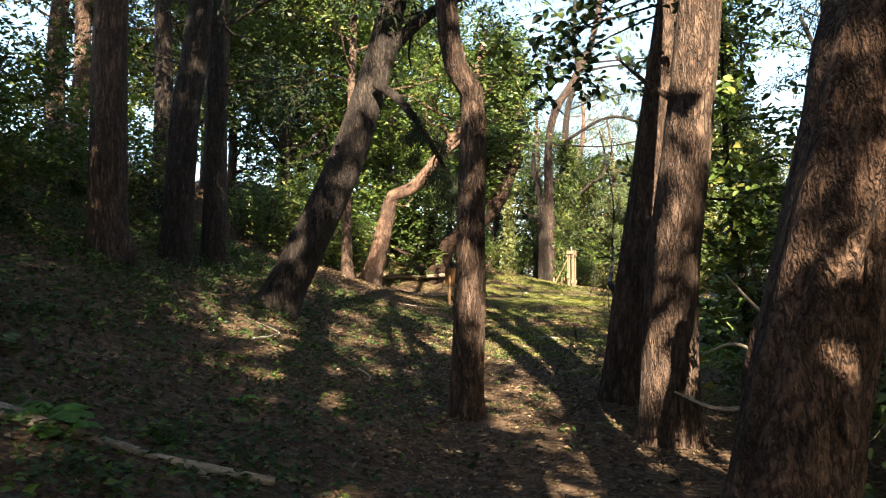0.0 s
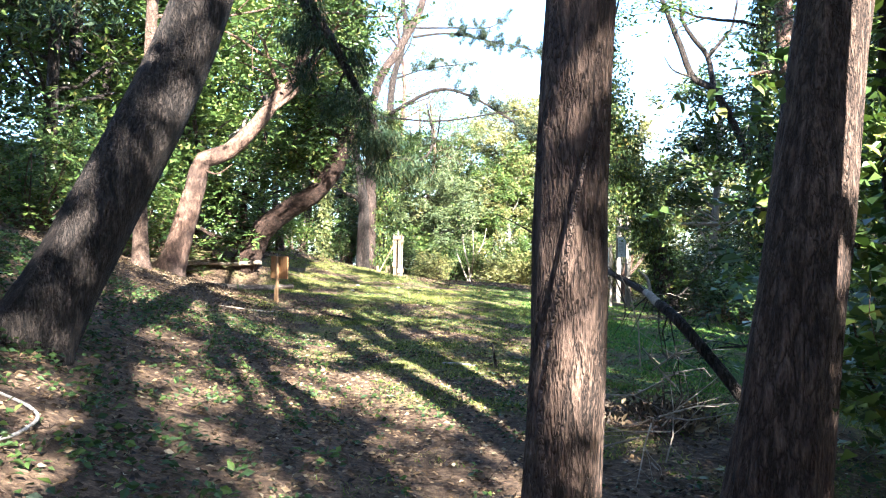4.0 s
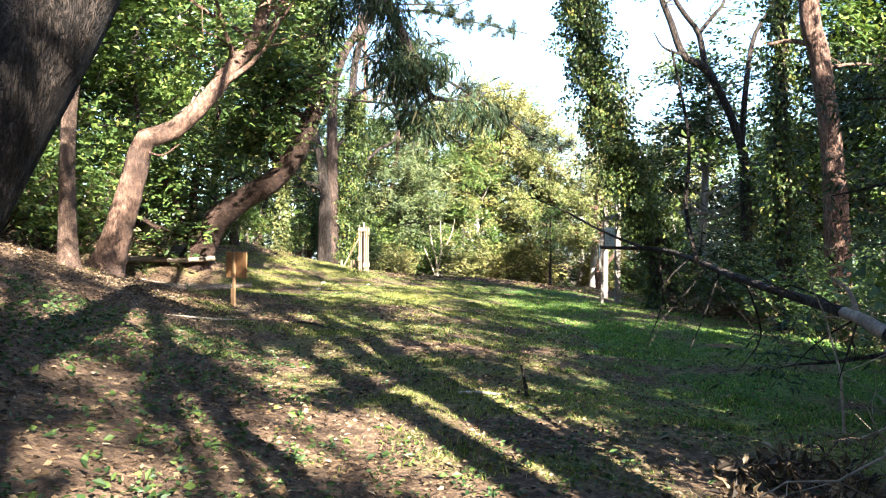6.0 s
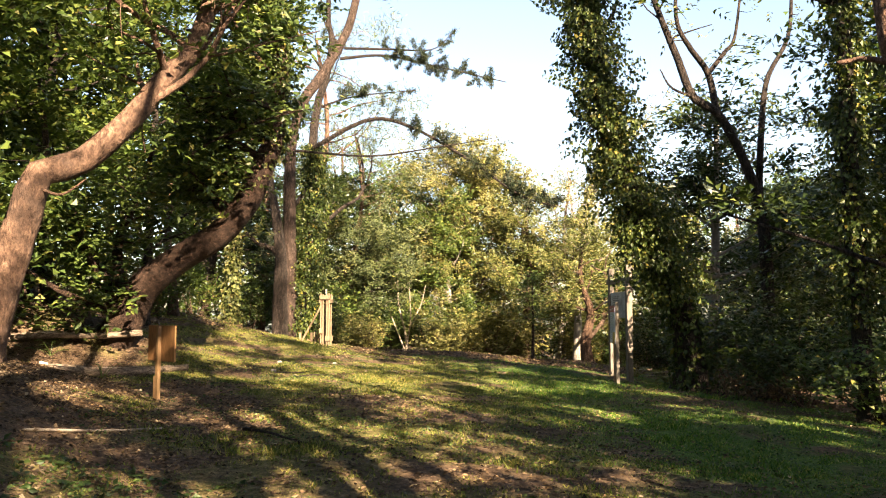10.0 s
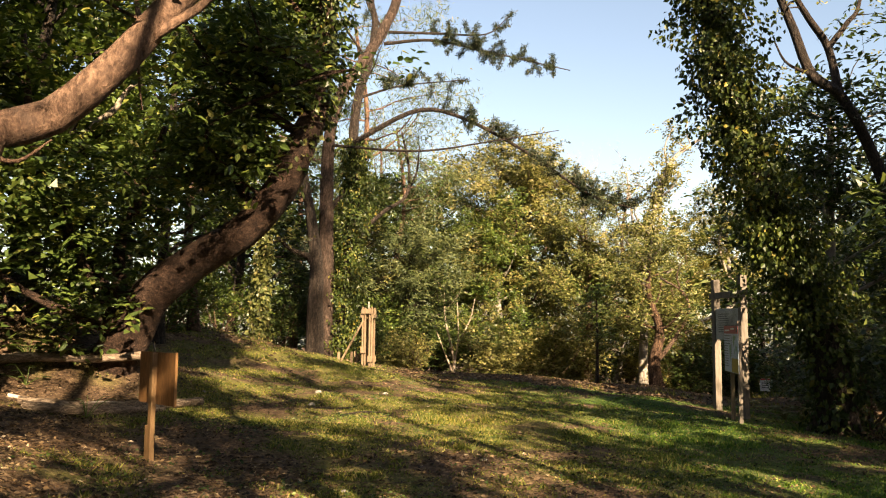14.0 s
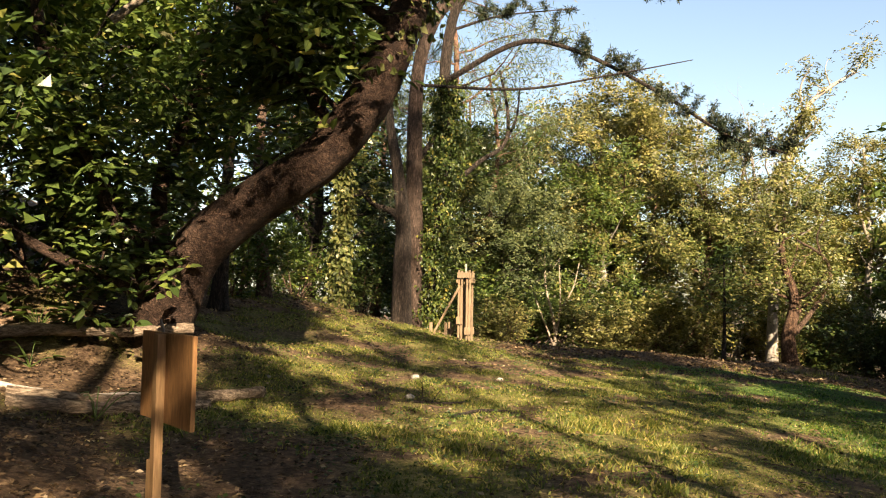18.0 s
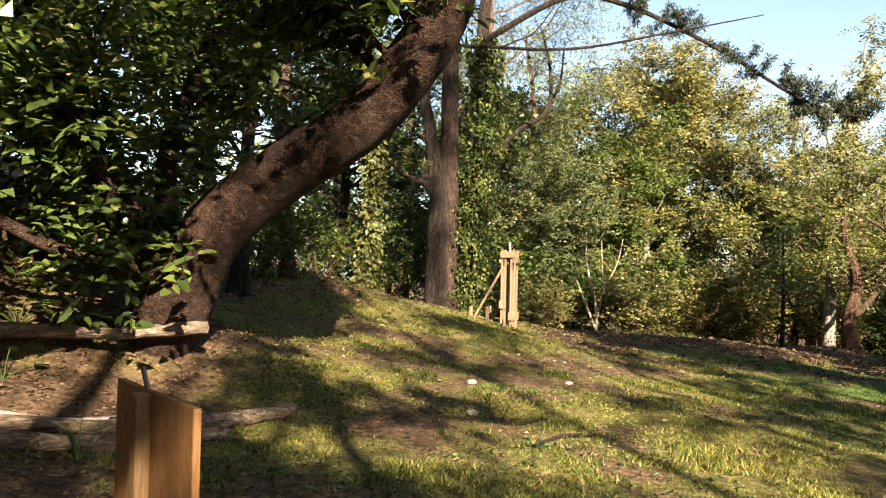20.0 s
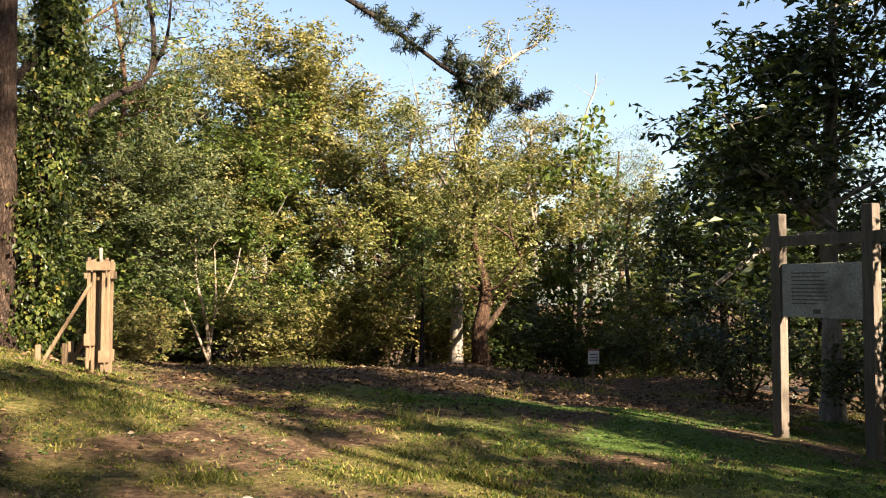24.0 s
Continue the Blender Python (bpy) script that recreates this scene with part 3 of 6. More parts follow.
# ---- ground ----
def build_ground():
    xs = np.concatenate([-np.geomspace(600, 26, 24), np.arange(-25, 32, 0.3), np.geomspace(33, 700, 24)])
    ys = np.concatenate([-np.geomspace(600, 22, 24), np.arange(-20, 56, 0.3), np.geomspace(57, 900, 24)])
    X, Y = np.meshgrid(xs, ys)
    rng = np.random.default_rng(3)
    Z = height(X, Y) + rng.normal(0, 0.008, X.shape) * (np.abs(X) < 30)
    v = np.stack([X, Y, Z], -1).reshape(-1, 3)
    nx, ny = len(xs), len(ys)
    i = (np.arange(ny - 1)[:, None] * nx + np.arange(nx - 1)[None]).reshape(-1)
    f = np.stack([i, i + 1, i + nx + 1, i + nx], 1)
    me = mesh_from("ground", v, f, ground_material(), True)
    att = me.attributes.new("grassy", "FLOAT", "POINT")
    att.data.foreach_set("value", grassy(v[:, 0], v[:, 1]).astype(np.float32))
    att = me.attributes.new("lush", "FLOAT", "POINT")
    att.data.foreach_set("value", lushness(v[:, 0], v[:, 1]).astype(np.float32))
    tagged(new("ground", me), "forest clearing floor of brown litter, soil and short green grass", "ground", "", "structure")


build_ground()


# ---- the first trees beside the path ----
def foot(x, y, sink=0.08):
    return (x, y, gz(x, y) - sink)


NEAR = "trees at the mouth of the clearing"
CEDAR = dict(leaf=NEEDLE_DARK, limb_len=2.3, up=0.05, level=1, per_tip=40, clump=0.36, size=0.12, aspect=0.24, droop=0.9, group=NEAR, limb_r=0.16, low=2.4, sprig=8)
# Crowns out of view: leaves oversized and clumped to shape the dapples they cast.
BEHIND = dict(CEDAR, per_tip=32, size=0.3, aspect=0.5, clump=0.5, level=0, bare=3.0, limb_len=2.8)
HIGH = dict(CEDAR, per_tip=40, size=0.24, aspect=0.45, clump=0.45, level=0, bare=4.8)
TALL = dict(HIGH, per_tip=32, size=0.3, aspect=0.5, clump=0.6, limb_len=3.4)
tree("cedar_tree", "reddish cedar trunk on the shaded bank", foot(-3.65, 9.0), [(0, 0, 0), (0.03, 0, 2), (0.05, 0.1, 5), (0.1, 0, 14)], 0.2, 0.08, BARK_RED, 11, limb_from=0.3, limbs=13, sides=20, **CEDAR)
tree("cedar_tree", "dark straight trunk rising from the bank", foot(-3.6, 11.2), [(0, 0, 0), (0.12, 0, 2), (0.35, 0.1, 4.5), (0.6, 0, 14)], 0.2, 0.08, BARK_DARK, 12, limb_from=0.2, limbs=18, sides=18, **CEDAR)
tree("cedar_tree", "dark slender trunk beside two others on the bank", foot(-3.5, 12.7), [(0, 0, 0), (0.02, 0, 2), (0.0, 0.1, 5), (0.0, 0, 13)], 0.17, 0.07, BARK_DARK, 13, limb_from=0.2, limbs=18, sides=18, **CEDAR)
# The leafy limbs above 5 m are unseen, added to shade the ground ahead.
tree("leaning_cedar_tree", "dark cedar leaning over the path, forked high up", foot(-2.2, 10.7), [(0, 0, 0), (0.42, 0.1, 0.9), (0.95, 0.3, 2.1), (1.3, 0.45, 3.2), (1.8, 0.5, 5), (2.9, 0.6, 8), (3.45, 0.6, 10.3)], 0.26, 0.07, BARK_DARK, 14,
     limb_from=0.55, limbs=12, sides=24, extra=[([(1.35, 0.45, 3.4), (2.0, 0.4, 4.0), (3.0, 0.5, 4.6), (4.2, 0.8, 5.4)], 0.1, 0.03, 16), ([(2.0, 0.5, 5.6), (2.6, 0.5, 6.2), (3.4, 0.6, 6.6)], 0.05, 0.015, 14),
                                       ([(2.15, 0.5, 6.0), (1.5, 0.4, 6.6), (0.8, 0.3, 7.0)], 0.05, 0.015, 16), ([(2.55, 0.55, 7.0), (3.2, 0.5, 7.5), (3.9, 0.5, 7.9)], 0.05, 0.015, 14)], **CEDAR)
tree("drooping_cedar_bough", "dark drooping cedar bough hanging over the path", (-0.8, 10.8, 3.95), [(-0.05, 0.02, 0.0), (0.3, -0.25, -0.3), (0.6, -0.4, -0.75), (0.85, -0.45, -1.2), (1.05, -0.45, -1.6)], 0.07, 0.012, BARK_DARK, 19, NEEDLE_DARK,
     0.35, 14, 0.3, -0.6, 1, 52, 0.075, 0.075, 0.1, 1.4, 14, group="", category="branch", flare=1.0, limb_r=0.12, low=1.75, leaf_name="needle_sprays", sprig=0)
tree("slender_conifer", "slim dark conifer at the edge of the brush", foot(6.0, 13.0), [(0, 0, 0), (0.05, 0, 2), (0, 0, 6.5)], 0.09, 0.02, BARK_DARK, 36, NEEDLE_DARK, 0.1, 22, 1.0, -0.1, 1, 26, 0.25, 0.12, 0.22, 0.7, 10)
vined, _, _ = tree("cedar_tree", "slender bent trunk close beside the path", foot(0.165, 7.08), [(0, 0, 0), (0.06, 0, 0.9), (0.08, 0, 1.9), (0.1, 0, 2.8), (-0.1, 0, 3.4), (-0.15, 0, 6), (0.1, 0, 9)], 0.13, 0.05, BARK_RED, 15, limb_from=0.6, limbs=4, sides=28, ridge=0.05, **dict(HIGH, per_tip=20))
child("vine", mesh_from("vine", *tube(spline([(0.1, -0.2, 0.0), (0.06, -0.17, 0.35), (-0.05, -0.15, 0.7), (-0.08, -0.13, 1.0), (-0.02, -0.15, 1.4), (0.08, -0.15, 1.9)], 30), np.linspace(0.012, 0.007, 30), 7, 0.1, np.random.default_rng(151)), BARK_TAN, True), vined, "thin woody vine climbing the bark")
tree("cedar_tree", "stout cedar with sunlit upper trunk", foot(1.74, 8.05), [(0, 0, 0), (0.14, 0, 1.2), (0.4, 0.05, 3), (0.85, 0.1, 6), (1.3, 0.2, 11)], 0.22, 0.08, BARK_RED, 16, limb_from=0.42, limbs=10, sides=28, ridge=0.045, flare=1.3, **HIGH)
tree("cedar_tree", "furrowed cedar trunk with one broken stub", foot(1.75, 6.5), [(0, 0, 0), (0.03, 0, 1.2), (0.24, 0, 3), (0.5, 0, 6), (0.7, 0, 11)], 0.21, 0.08, BARK_RED, 17, limb_from=0.6, limbs=10, sides=28, ridge=0.05, flare=1.3,
     extra=[([(0.08, 0, 2.75), (-0.15, 0, 2.9), (-0.38, 0, 3.1)], 0.03, 0.008, 0)], **HIGH)
peeling, pp, pr = tree("cedar_tree", "large rough reddish trunk with peeling bark", foot(1.17, 3.1), [(0, 0, 0), (0.17, 0, 1.0), (0.42, 0, 2.2), (0.7, 0, 4), (0.9, 0, 10)], 0.22, 0.08, BARK_ORANGE, 18, limb_from=0.75, limbs=3, sides=40, ridge=0.06, **HIGH)
rng = np.random.default_rng(181)
for i in range(34):
    k = int(np.searchsorted(pp[:, 2], rng.uniform(0.25, 3.4)))
    a, L, w = rng.uniform(2.2, 6.8), rng.uniform(0.1, 0.34), rng.uniform(0.012, 0.03)
    out = np.array([math.cos(a), math.sin(a), 0])
    side = np.array([-out[1], out[0], 0])
    rows = [pp[k] + out * (pr[k] * 0.98 + lift) + side * w * skew + np.array([0, 0, -L * u]) for u, lift, skew in ((0, 0.0, 0), (0.35, 0.006, 0.1), (0.7, 0.014, 0.25), (1, 0.03, 0.2))]
    ring = np.array([q + side * sx * w * taper + out * oz for q, taper in zip(rows, (0.5, 1, 0.9, 0.4)) for sx, oz in ((-1, 0), (1, 0), (1, 0.006), (-1, 0.006))])
    quads = [[4 * j + c, 4 * j + (c + 1) % 4, 4 * j + 4 + (c + 1) % 4, 4 * j + 4 + c] for j in range(3) for c in range(4)] + [[0, 3, 2, 1], [12, 13, 14, 15]]
    child("bark_flap", mesh_from("bark_flap", ring, quads, BARK_ORANGE), peeling)
# Unseen tall cedars, added only for the shade they throw over grass and pine.
for i, (x, y) in enumerate([(5.2, 6.8), (7.8, 8.5), (3.4, 3.4), (9.9, 12.0), (7.3, 6.2)]):
    tree("cedar_tree", "unseen very tall cedar added to shade the clearing", foot(x, y), [(0, 0, 0), (0.1, 0, 6), (0.0, 0, (20, 25, 20, 12, 17)[i])], 0.13, 0.03, BARK_RED, 150 + i, limb_from=(0.5, 0.72, 0.26, 0.48, 0.5)[i], limbs=(10, 12, 13, 11, 8)[i], sides=14, **TALL)
BACK = [(-6.3, 13.5, 14), (-5.2, 15.2, 15), (-7.8, 17.5, 13), (-4.6, 17.2, 14), (-4.3, 24.5, 12), (-6.4, 10.2, 14), (-8.6, 12.6, 15), (-5.6, 20.5, 14)]
for i, (x, y, hh) in enumerate(BACK):
    tree("cedar_tree", "tall dark trunk in the shade of the bank wood", foot(x, y), [(0, 0, 0), (0.1 * (i % 3), 0, 2), (0.15 - 0.1 * (i % 2), 0.1, 5), (0.2, 0, hh)], 0.16 + 0.02 * (i % 3), 0.07, (BARK_RED, BARK_DARK, BARK_TAN)[i % 3], 110 + i, limb_from=0.2, limbs=12, sides=12, **dict(CEDAR, per_tip=24, size=0.16))
# Unseen trees behind the start, added to shade the first stretch of ground.
for i, (x, y, hh) in enumerate([(-6.3, 2, 13), (-2.5, -2.5, 14), (4.2, -1.5, 10), (6.4, 1.5, 14), (-6, -4, 15), (1.0, -6.5, 15), (5.5, -5, 14), (-1.8, -9, 16), (8, -1, 14), (-8, 6, 14), (4.5, -11, 15), (-4.6, -0.8, 12), (2.0, -3.2, 7.0)]):
    tree("cedar_tree", "unseen tall cedar added behind the path's start for shade", foot(x, y), [(0, 0, 0), (0.1, 0, 4), (0.2, 0, hh - 2)], 0.2, 0.07, BARK_DARK, 130 + i, limb_from=0.2, limbs=17, sides=12, **BEHIND)

# Unseen cedars whose bare height sets where their added dapples begin.
for i, (x, y, hh, bare) in enumerate([(-2.5, 0.6, 13, 5.2), (-0.3, -2.8, 15, 7.0), (-4.3, 2.2, 13, 5.0), (0.4, -7.5, 17, 9.0), (1.1, -3.4, 14, 7.4)]):
    tree("cedar_tree", "unseen thin-crowned cedar added behind the path's start for shade", foot(x, y), [(0, 0, 0), (0.1, 0, 4), (-0.1, 0, hh)], 0.16, 0.05, BARK_DARK, 170 + i, limb_from=0.3, limbs=15, sides=12, **dict(BEHIND, per_tip=(36, 14, 32, 12, 22)[i], bare=bare, clump=0.42, size=0.26))

# ---- trees of the clearing ----
tree("slender_tree", "slim pale brown trunk in the sun", foot(-2.35, 20.4), [(0, 0, 0), (0.0, 0, 2), (0.12, 0, 4), (0.3, 0, 10)], 0.13, 0.06, BARK_TAN, 21, LEAF_GREEN, 0.45, 16, 2.6, 0.3, 1, 48, 0.45, 0.13)
b2 = foot(-1.95, 22.25)
tree("bent_tree", "pale brown tree bent sharply into a long slanting limb", b2, [(0, 0, 0), (0.25, 0, 1.0), (0.48, 0, 1.9), (0.62, 0, 2.4), (1.1, 0.1, 2.6), (1.68, 0.1, 3.2), (2.13, 0.2, 3.85), (2.6, 0.3, 4.6), (3.2, 0.6, 7.0)], 0.24, 0.07, BARK_BENT, 22, LEAF_GREEN,
     0.46, 13, 2.2, 0.5, 1, 30, 0.45, 0.13, sides=20, oval=True, extra=[([(0.55, 0.02, 2.25), (0.9, -0.3, 2.1), (1.2, -0.4, 2.3)], 0.03, 0.008, 0)])
ob, p, r = tree("leaning_tree", "thick leaning trunk under a dense leafy crown", (-0.3, 27.3, 1.02), [(-0.5, 0.25, -0.75), (-0.25, 0.1, 0.0), (0.08, -0.1, 0.53), (0.39, -0.4, 1.2), (0.97, -0.8, 1.7), (1.59, -1.3, 2.1), (2.06, -1.7, 2.7), (2.32, -1.7, 3.3), (2.6, -1.5, 4.12), (2.7, -1.3, 5.5), (2.6, -1.0, 7.4)], 0.37, 0.07, BARK_FLAKY, 23, LEAF_GREEN,
     0.56, 22, 1.9, 0.3, 1, 54, 0.42, 0.14, sides=22, side=(165, 75), oval=True, extra=[([(0.1, -0.1, 0.6), (-0.1, 0.3, 1.9), (0.2, 0.4, 2.9), (0.5, 0.2, 3.9)], 0.12, 0.04, 8), ([(0.0, 0.0, 0.5), (-0.6, -0.7, 1.8), (-0.9, -1.2, 2.8)], 0.09, 0.03, 6), ([(0.2, -0.2, 0.7), (-0.6, -0.3, 1.8), (-1.2, -0.5, 3.0), (-1.5, -0.3, 5.0)], 0.14, 0.04, 12),
                                                        ([(1.75, -1.5, 2.3), (1.4, -1.4, 3.2), (1.5, -1.0, 4.6)], 0.09, 0.03, 12), ([(0.1, -0.1, 0.6), (-1.0, -0.8, 1.1), (-1.9, -1.3, 1.7)], 0.08, 0.03, 2), ([(1.9, -1.6, 2.5), (1.0, -2.2, 3.3), (2.2, -2.6, 4.0), (3.0, -2.7, 4.25)], 0.03, 0.01, 2)])
child("broken_limb", mesh_from("broken_limb", *tube(spline([(-0.5, -1.05, 3.5), (-0.2, -1.05, 3.78), (-0.07, -1.0, 4.04), (0.12, -1.0, 4.26)], 14), np.linspace(0.05, 0.028, 14), 10, 0.08, np.random.default_rng(233)), DEADWOOD, True), ob, "bleached broken limb")
ivy_on(ob, p, r, np.random.default_rng(231), 0.62, 1.0, 2600, 0.5, 0.1)
ivy_on(ob, p, r, np.random.default_rng(232), 0.52, 0.62, 130, 0.16, 0.1, LEAF_YELLOW)
iv = foot(10.9, 25.0)
ob, p, r = tree("ivy_clad_tree", "leaning trunk thickly clad in ivy", iv, [(0, 0, 0), (-0.06, 0, 0.8), (-0.3, 0, 1.9), (-1.1, 0, 3.5), (-1.85, 0, 5.2), (-2.35, 0, 7.3), (-2.7, 0, 10)], 0.32, 0.12, BARK_DARK, 24, LEAF_GREEN, 0.75, 7, 1.6, 0.4, 0, 20)
ivy_on(ob, p, r, np.random.default_rng(24), 0.19, 1.0, 25000, 0.95, 0.088)
ivy_on(ob, p, r, np.random.default_rng(26), 0.01, 0.18, 1200, 0.3, 0.11)
# This crown and the tall tree's are unseen, filled out to shade the leaning ivy.
ob, p, r = tree("ivy_clad_tree", "upright ivy-covered trunk in the shade", foot(10.95, 20.6), [(0, 0, 0), (-0.2, 0, 3), (-0.22, 0, 7), (-0.1, 0, 11)], 0.17, 0.08, BARK_DARK, 25, LEAF_GREEN, 0.6, 14, 2.4, 0.4, 1, 40)
ivy_on(ob, p, r, np.random.default_rng(25), 0.15, 1.0, 8000, 0.5, 0.09)
tree("tall_tree", "tall bare reddish trunk with sunlit flank", foot(11.2, 19.5), [(0, 0, 0), (-0.15, 0, 2.9), (-0.38, 0, 4.65), (-0.6, 0, 5.7), (-0.8, 0, 6.6), (-1.2, 0, 13)], 0.24, 0.12, BARK_PINE, 26, NEEDLE_PINE, 0.6, 16, 2.6, 0.2, 1, 44, 0.4, 0.2, 0.2, sprig=0, extra=[([(-0.6, 0, 5.6), (-0.9, 0.3, 5.75), (-1.3, 0.5, 5.7)], 0.06, 0.03, 0), ([(-0.5, 0, 5.2), (0.3, -0.2, 5.3), (1.4, -0.4, 5.2)], 0.04, 0.015, 3), ([(-0.2, 0, 3.3), (0.5, 0.1, 3.2), (1.2, 0.1, 3.0)], 0.03, 0.015, 0)])
bl = foot(15.6, 28.0)
tree("bare_limbed_tree", "tree with bare winding grey limbs against the sky", bl, [(0, 0, 0), (0.1, 0, 2.5), (0.0, 0, 4.6), (-0.25, 0, 5.5), (-0.75, 0, 6.5), (-1.4, 0, 7.4), (-2.15, 0, 7.75), (-2.6, 0, 8.7), (-2.9, 0, 9.3), (-3.4, 0, 10.4)], 0.2, 0.07, BARK_DARK, 27, LEAF_LIGHT, 0.85, 4, 1.6, 0.6, 0, 4, 0.4, 0.12,
     extra=[([(-1.4, 0, 7.4), (-1.57, 0.1, 8.45), (-2.2, 0, 9.05), (-2.6, 0, 9.7), (-2.6, 0, 11)], 0.1, 0.04, 3), ([(-1.57, 0.1, 8.45), (-1.1, 0, 9.05), (-0.75, 0, 9.5), (-0.5, 0, 10.8)], 0.07, 0.03, 3), ([(-0.1, 0, 5.2), (0.05, 0, 7.0), (0.4, 0.1, 8.5), (1.1, 0, 9.8), (1.3, 0, 11.5)], 0.1, 0.04, 3), ([(-2.15, 0, 7.75), (-2.9, -0.1, 7.9), (-3.3, -0.2, 8.3)], 0.04, 0.015, 2)])
pn = foot(4.8, 39.0)
PINE_EXTRA = [([(-0.1, -0.25, -0.05), (-0.12, -0.25, 1.5), (-0.1, -0.2, 2.8), (-0.3, -0.2, 4.3), (-0.5, -0.2, 5.4), (-0.5, -0.1, 6.5)], 0.29, 0.07, 0), ([(-0.12, -0.2, 2.75), (-0.4, -0.2, 3.1), (-0.85, -0.2, 3.25), (-1.3, -0.3, 3.6)], 0.12, 0.05, 2),
              ([(0.6, 0.15, 0.0), (0.8, 0.15, 2.5), (1.1, 0.15, 4.9), (1.03, 0.1, 7.0), (1.18, 0, 8.4), (1.44, 0, 9.2), (1.65, 0, 10.6), (1.5, 0, 11.5), (1.6, 0, 14.0)], 0.2, 0.08, 0), ([(0.2, 0, 4.4), (0.5, 0, 4.8), (0.9, 0.1, 5.4), (1.05, 0.1, 6.0)], 0.09, 0.05, 0),
              ([(0.9, -0.5, 6.6), (2.6, -1.5, 7.5), (3.9, -2.2, 7.2), (5.4, -3.6, 5.95), (6.6, -4.8, 4.7), (7.6, -5.5, 4.25)], 0.08, 0.02, 50), ([(1.28, 0, 8.2), (2.6, 0, 8.7), (4.8, -0.1, 9.1)], 0.045, 0.012, 16),
              ([(1.95, 0, 10.0), (3.5, -0.3, 10.2), (5.3, -0.7, 9.9), (7.9, -1.3, 9.4)], 0.06, 0.015, 40), ([(2.1, 0, 10.4), (3.8, -0.2, 10.5), (5.3, -0.4, 10.6), (6.0, -0.6, 11.2)], 0.05, 0.012, 12),
              ([(0.3, -0.3, 6.5), (2.5, -2.0, 6.15), (4.3, -3.4, 6.3), (5.85, -4.5, 6.5)], 0.045, 0.01, 0), ([(1.4, 0, 9.4), (0.6, -0.2, 10.4), (0.2, -0.2, 11.6)], 0.05, 0.02, 2), ([(1.9, 0, 10.5), (1.4, 0, 11.2), (1.2, 0, 12.4)], 0.05, 0.02, 3)]
ob, p, r = tree("pine_tree", "tall forked pine with long reaching boughs and ivied foot", pn, [(0.23, 0, 0), (0.27, 0, 2.3), (0.23, 0, 3.8), (0.2, 0, 5.3), (0.28, 0, 7.0), (0.64, 0, 8.3), (1.28, 0, 9.3), (2.04, 0, 10.7), (2.4, 0, 11.7), (3.0, 0, 14.5)], 0.24, 0.13, BARK_BROWN, 28, NEEDLE_PINE, 0.86, 5, 1.5, 0.1, 1, 72, 0.07, 0.12, 0.17,
     extra=PINE_EXTRA, sides=16, limb_bark=BARK_DARK, sprig=0)
ivy_on(ob, np.asarray(spline([(0.75, -0.1, 0.0), (0.85, -0.1, 2.5), (1.1, 0.0, 4.9), (1.03, 0.0, 6.8)], 30)), np.full(30, 0.18), np.random.default_rng(28), 0.0, 1.0, 9000, 0.6, 0.1)
tree("crooked_tree", "grey forked limb leaning out beside the pine", foot(5.6, 39.6), [(0, 0, 0), (0.2, 0, 2.0), (0.5, -0.1, 3.8), (1.27, -0.2, 4.74), (2.04, -0.2, 5.3), (2.15, -0.2, 6.2), (1.9, -0.2, 7.4)], 0.12, 0.03, BARK_DARK, 281, LEAF_GREEN, 0.8, 3, 1.2, 0.4, 0, 12, sides=10, extra=[([(2.04, -0.2, 5.3), (2.4, -0.2, 6.1), (2.5, -0.2, 7.0)], 0.05, 0.02, 2)])
ob, p, r = tree("ivy_stump", "short trunk wrapped in sunlit pale ivy", foot(3.0, 38.6), [(0, 0, 0), (0.05, 0, 1.2), (0.1, 0, 2.6), (0.0, 0, 4.5)], 0.1, 0.05, BARK_DARK, 30, LEAF_LIGHT, 0.6, 5, 1.2, 0.3, 0, 24)
ivy_on(ob, p, r, np.random.default_rng(30), 0.0, 1.0, 2600, 0.35, 0.13, LEAF_YELLOW)
tree("slender_tree", "slim pale crooked trunk on the sunny mound", foot(1.05, 34.8), [(0, 0, 0), (-0.05, 0, 1.0), (-0.2, 0, 2.2), (-0.1, 0, 5), (0, 0, 8)], 0.13, 0.05, BARK_TAN, 31, LEAF_GREEN, 0.4, 10, 2.2, 0.35, 1, 30, 0.5, 0.14)
gl = foot(15.2, 29.6)
tree("glossy_leaved_tree", "dark broad-leaved tree behind the notice board", gl, [(0, 0, 0), (0, 0, 1.5), (0.2, 0.1, 3.5), (0.3, 0, 7.5)], 0.18, 0.06, BARK_GREY, 29, LEAF_DARK, 0.27, 21, 2.8, 0.4, 1, 40, 0.5, 0.2, 0.45,
     extra=[([(0.3, 0.0, 3.1), (-1.3, -0.1, 3.05), (-2.5, -0.1, 2.75), (-3.6, -0.1, 2.3)], 0.07, 0.03, 4), ([(0.2, 0, 3.2), (-1.3, 0.4, 4.1), (-2.2, 0.6, 4.9)], 0.05, 0.02, 7)])
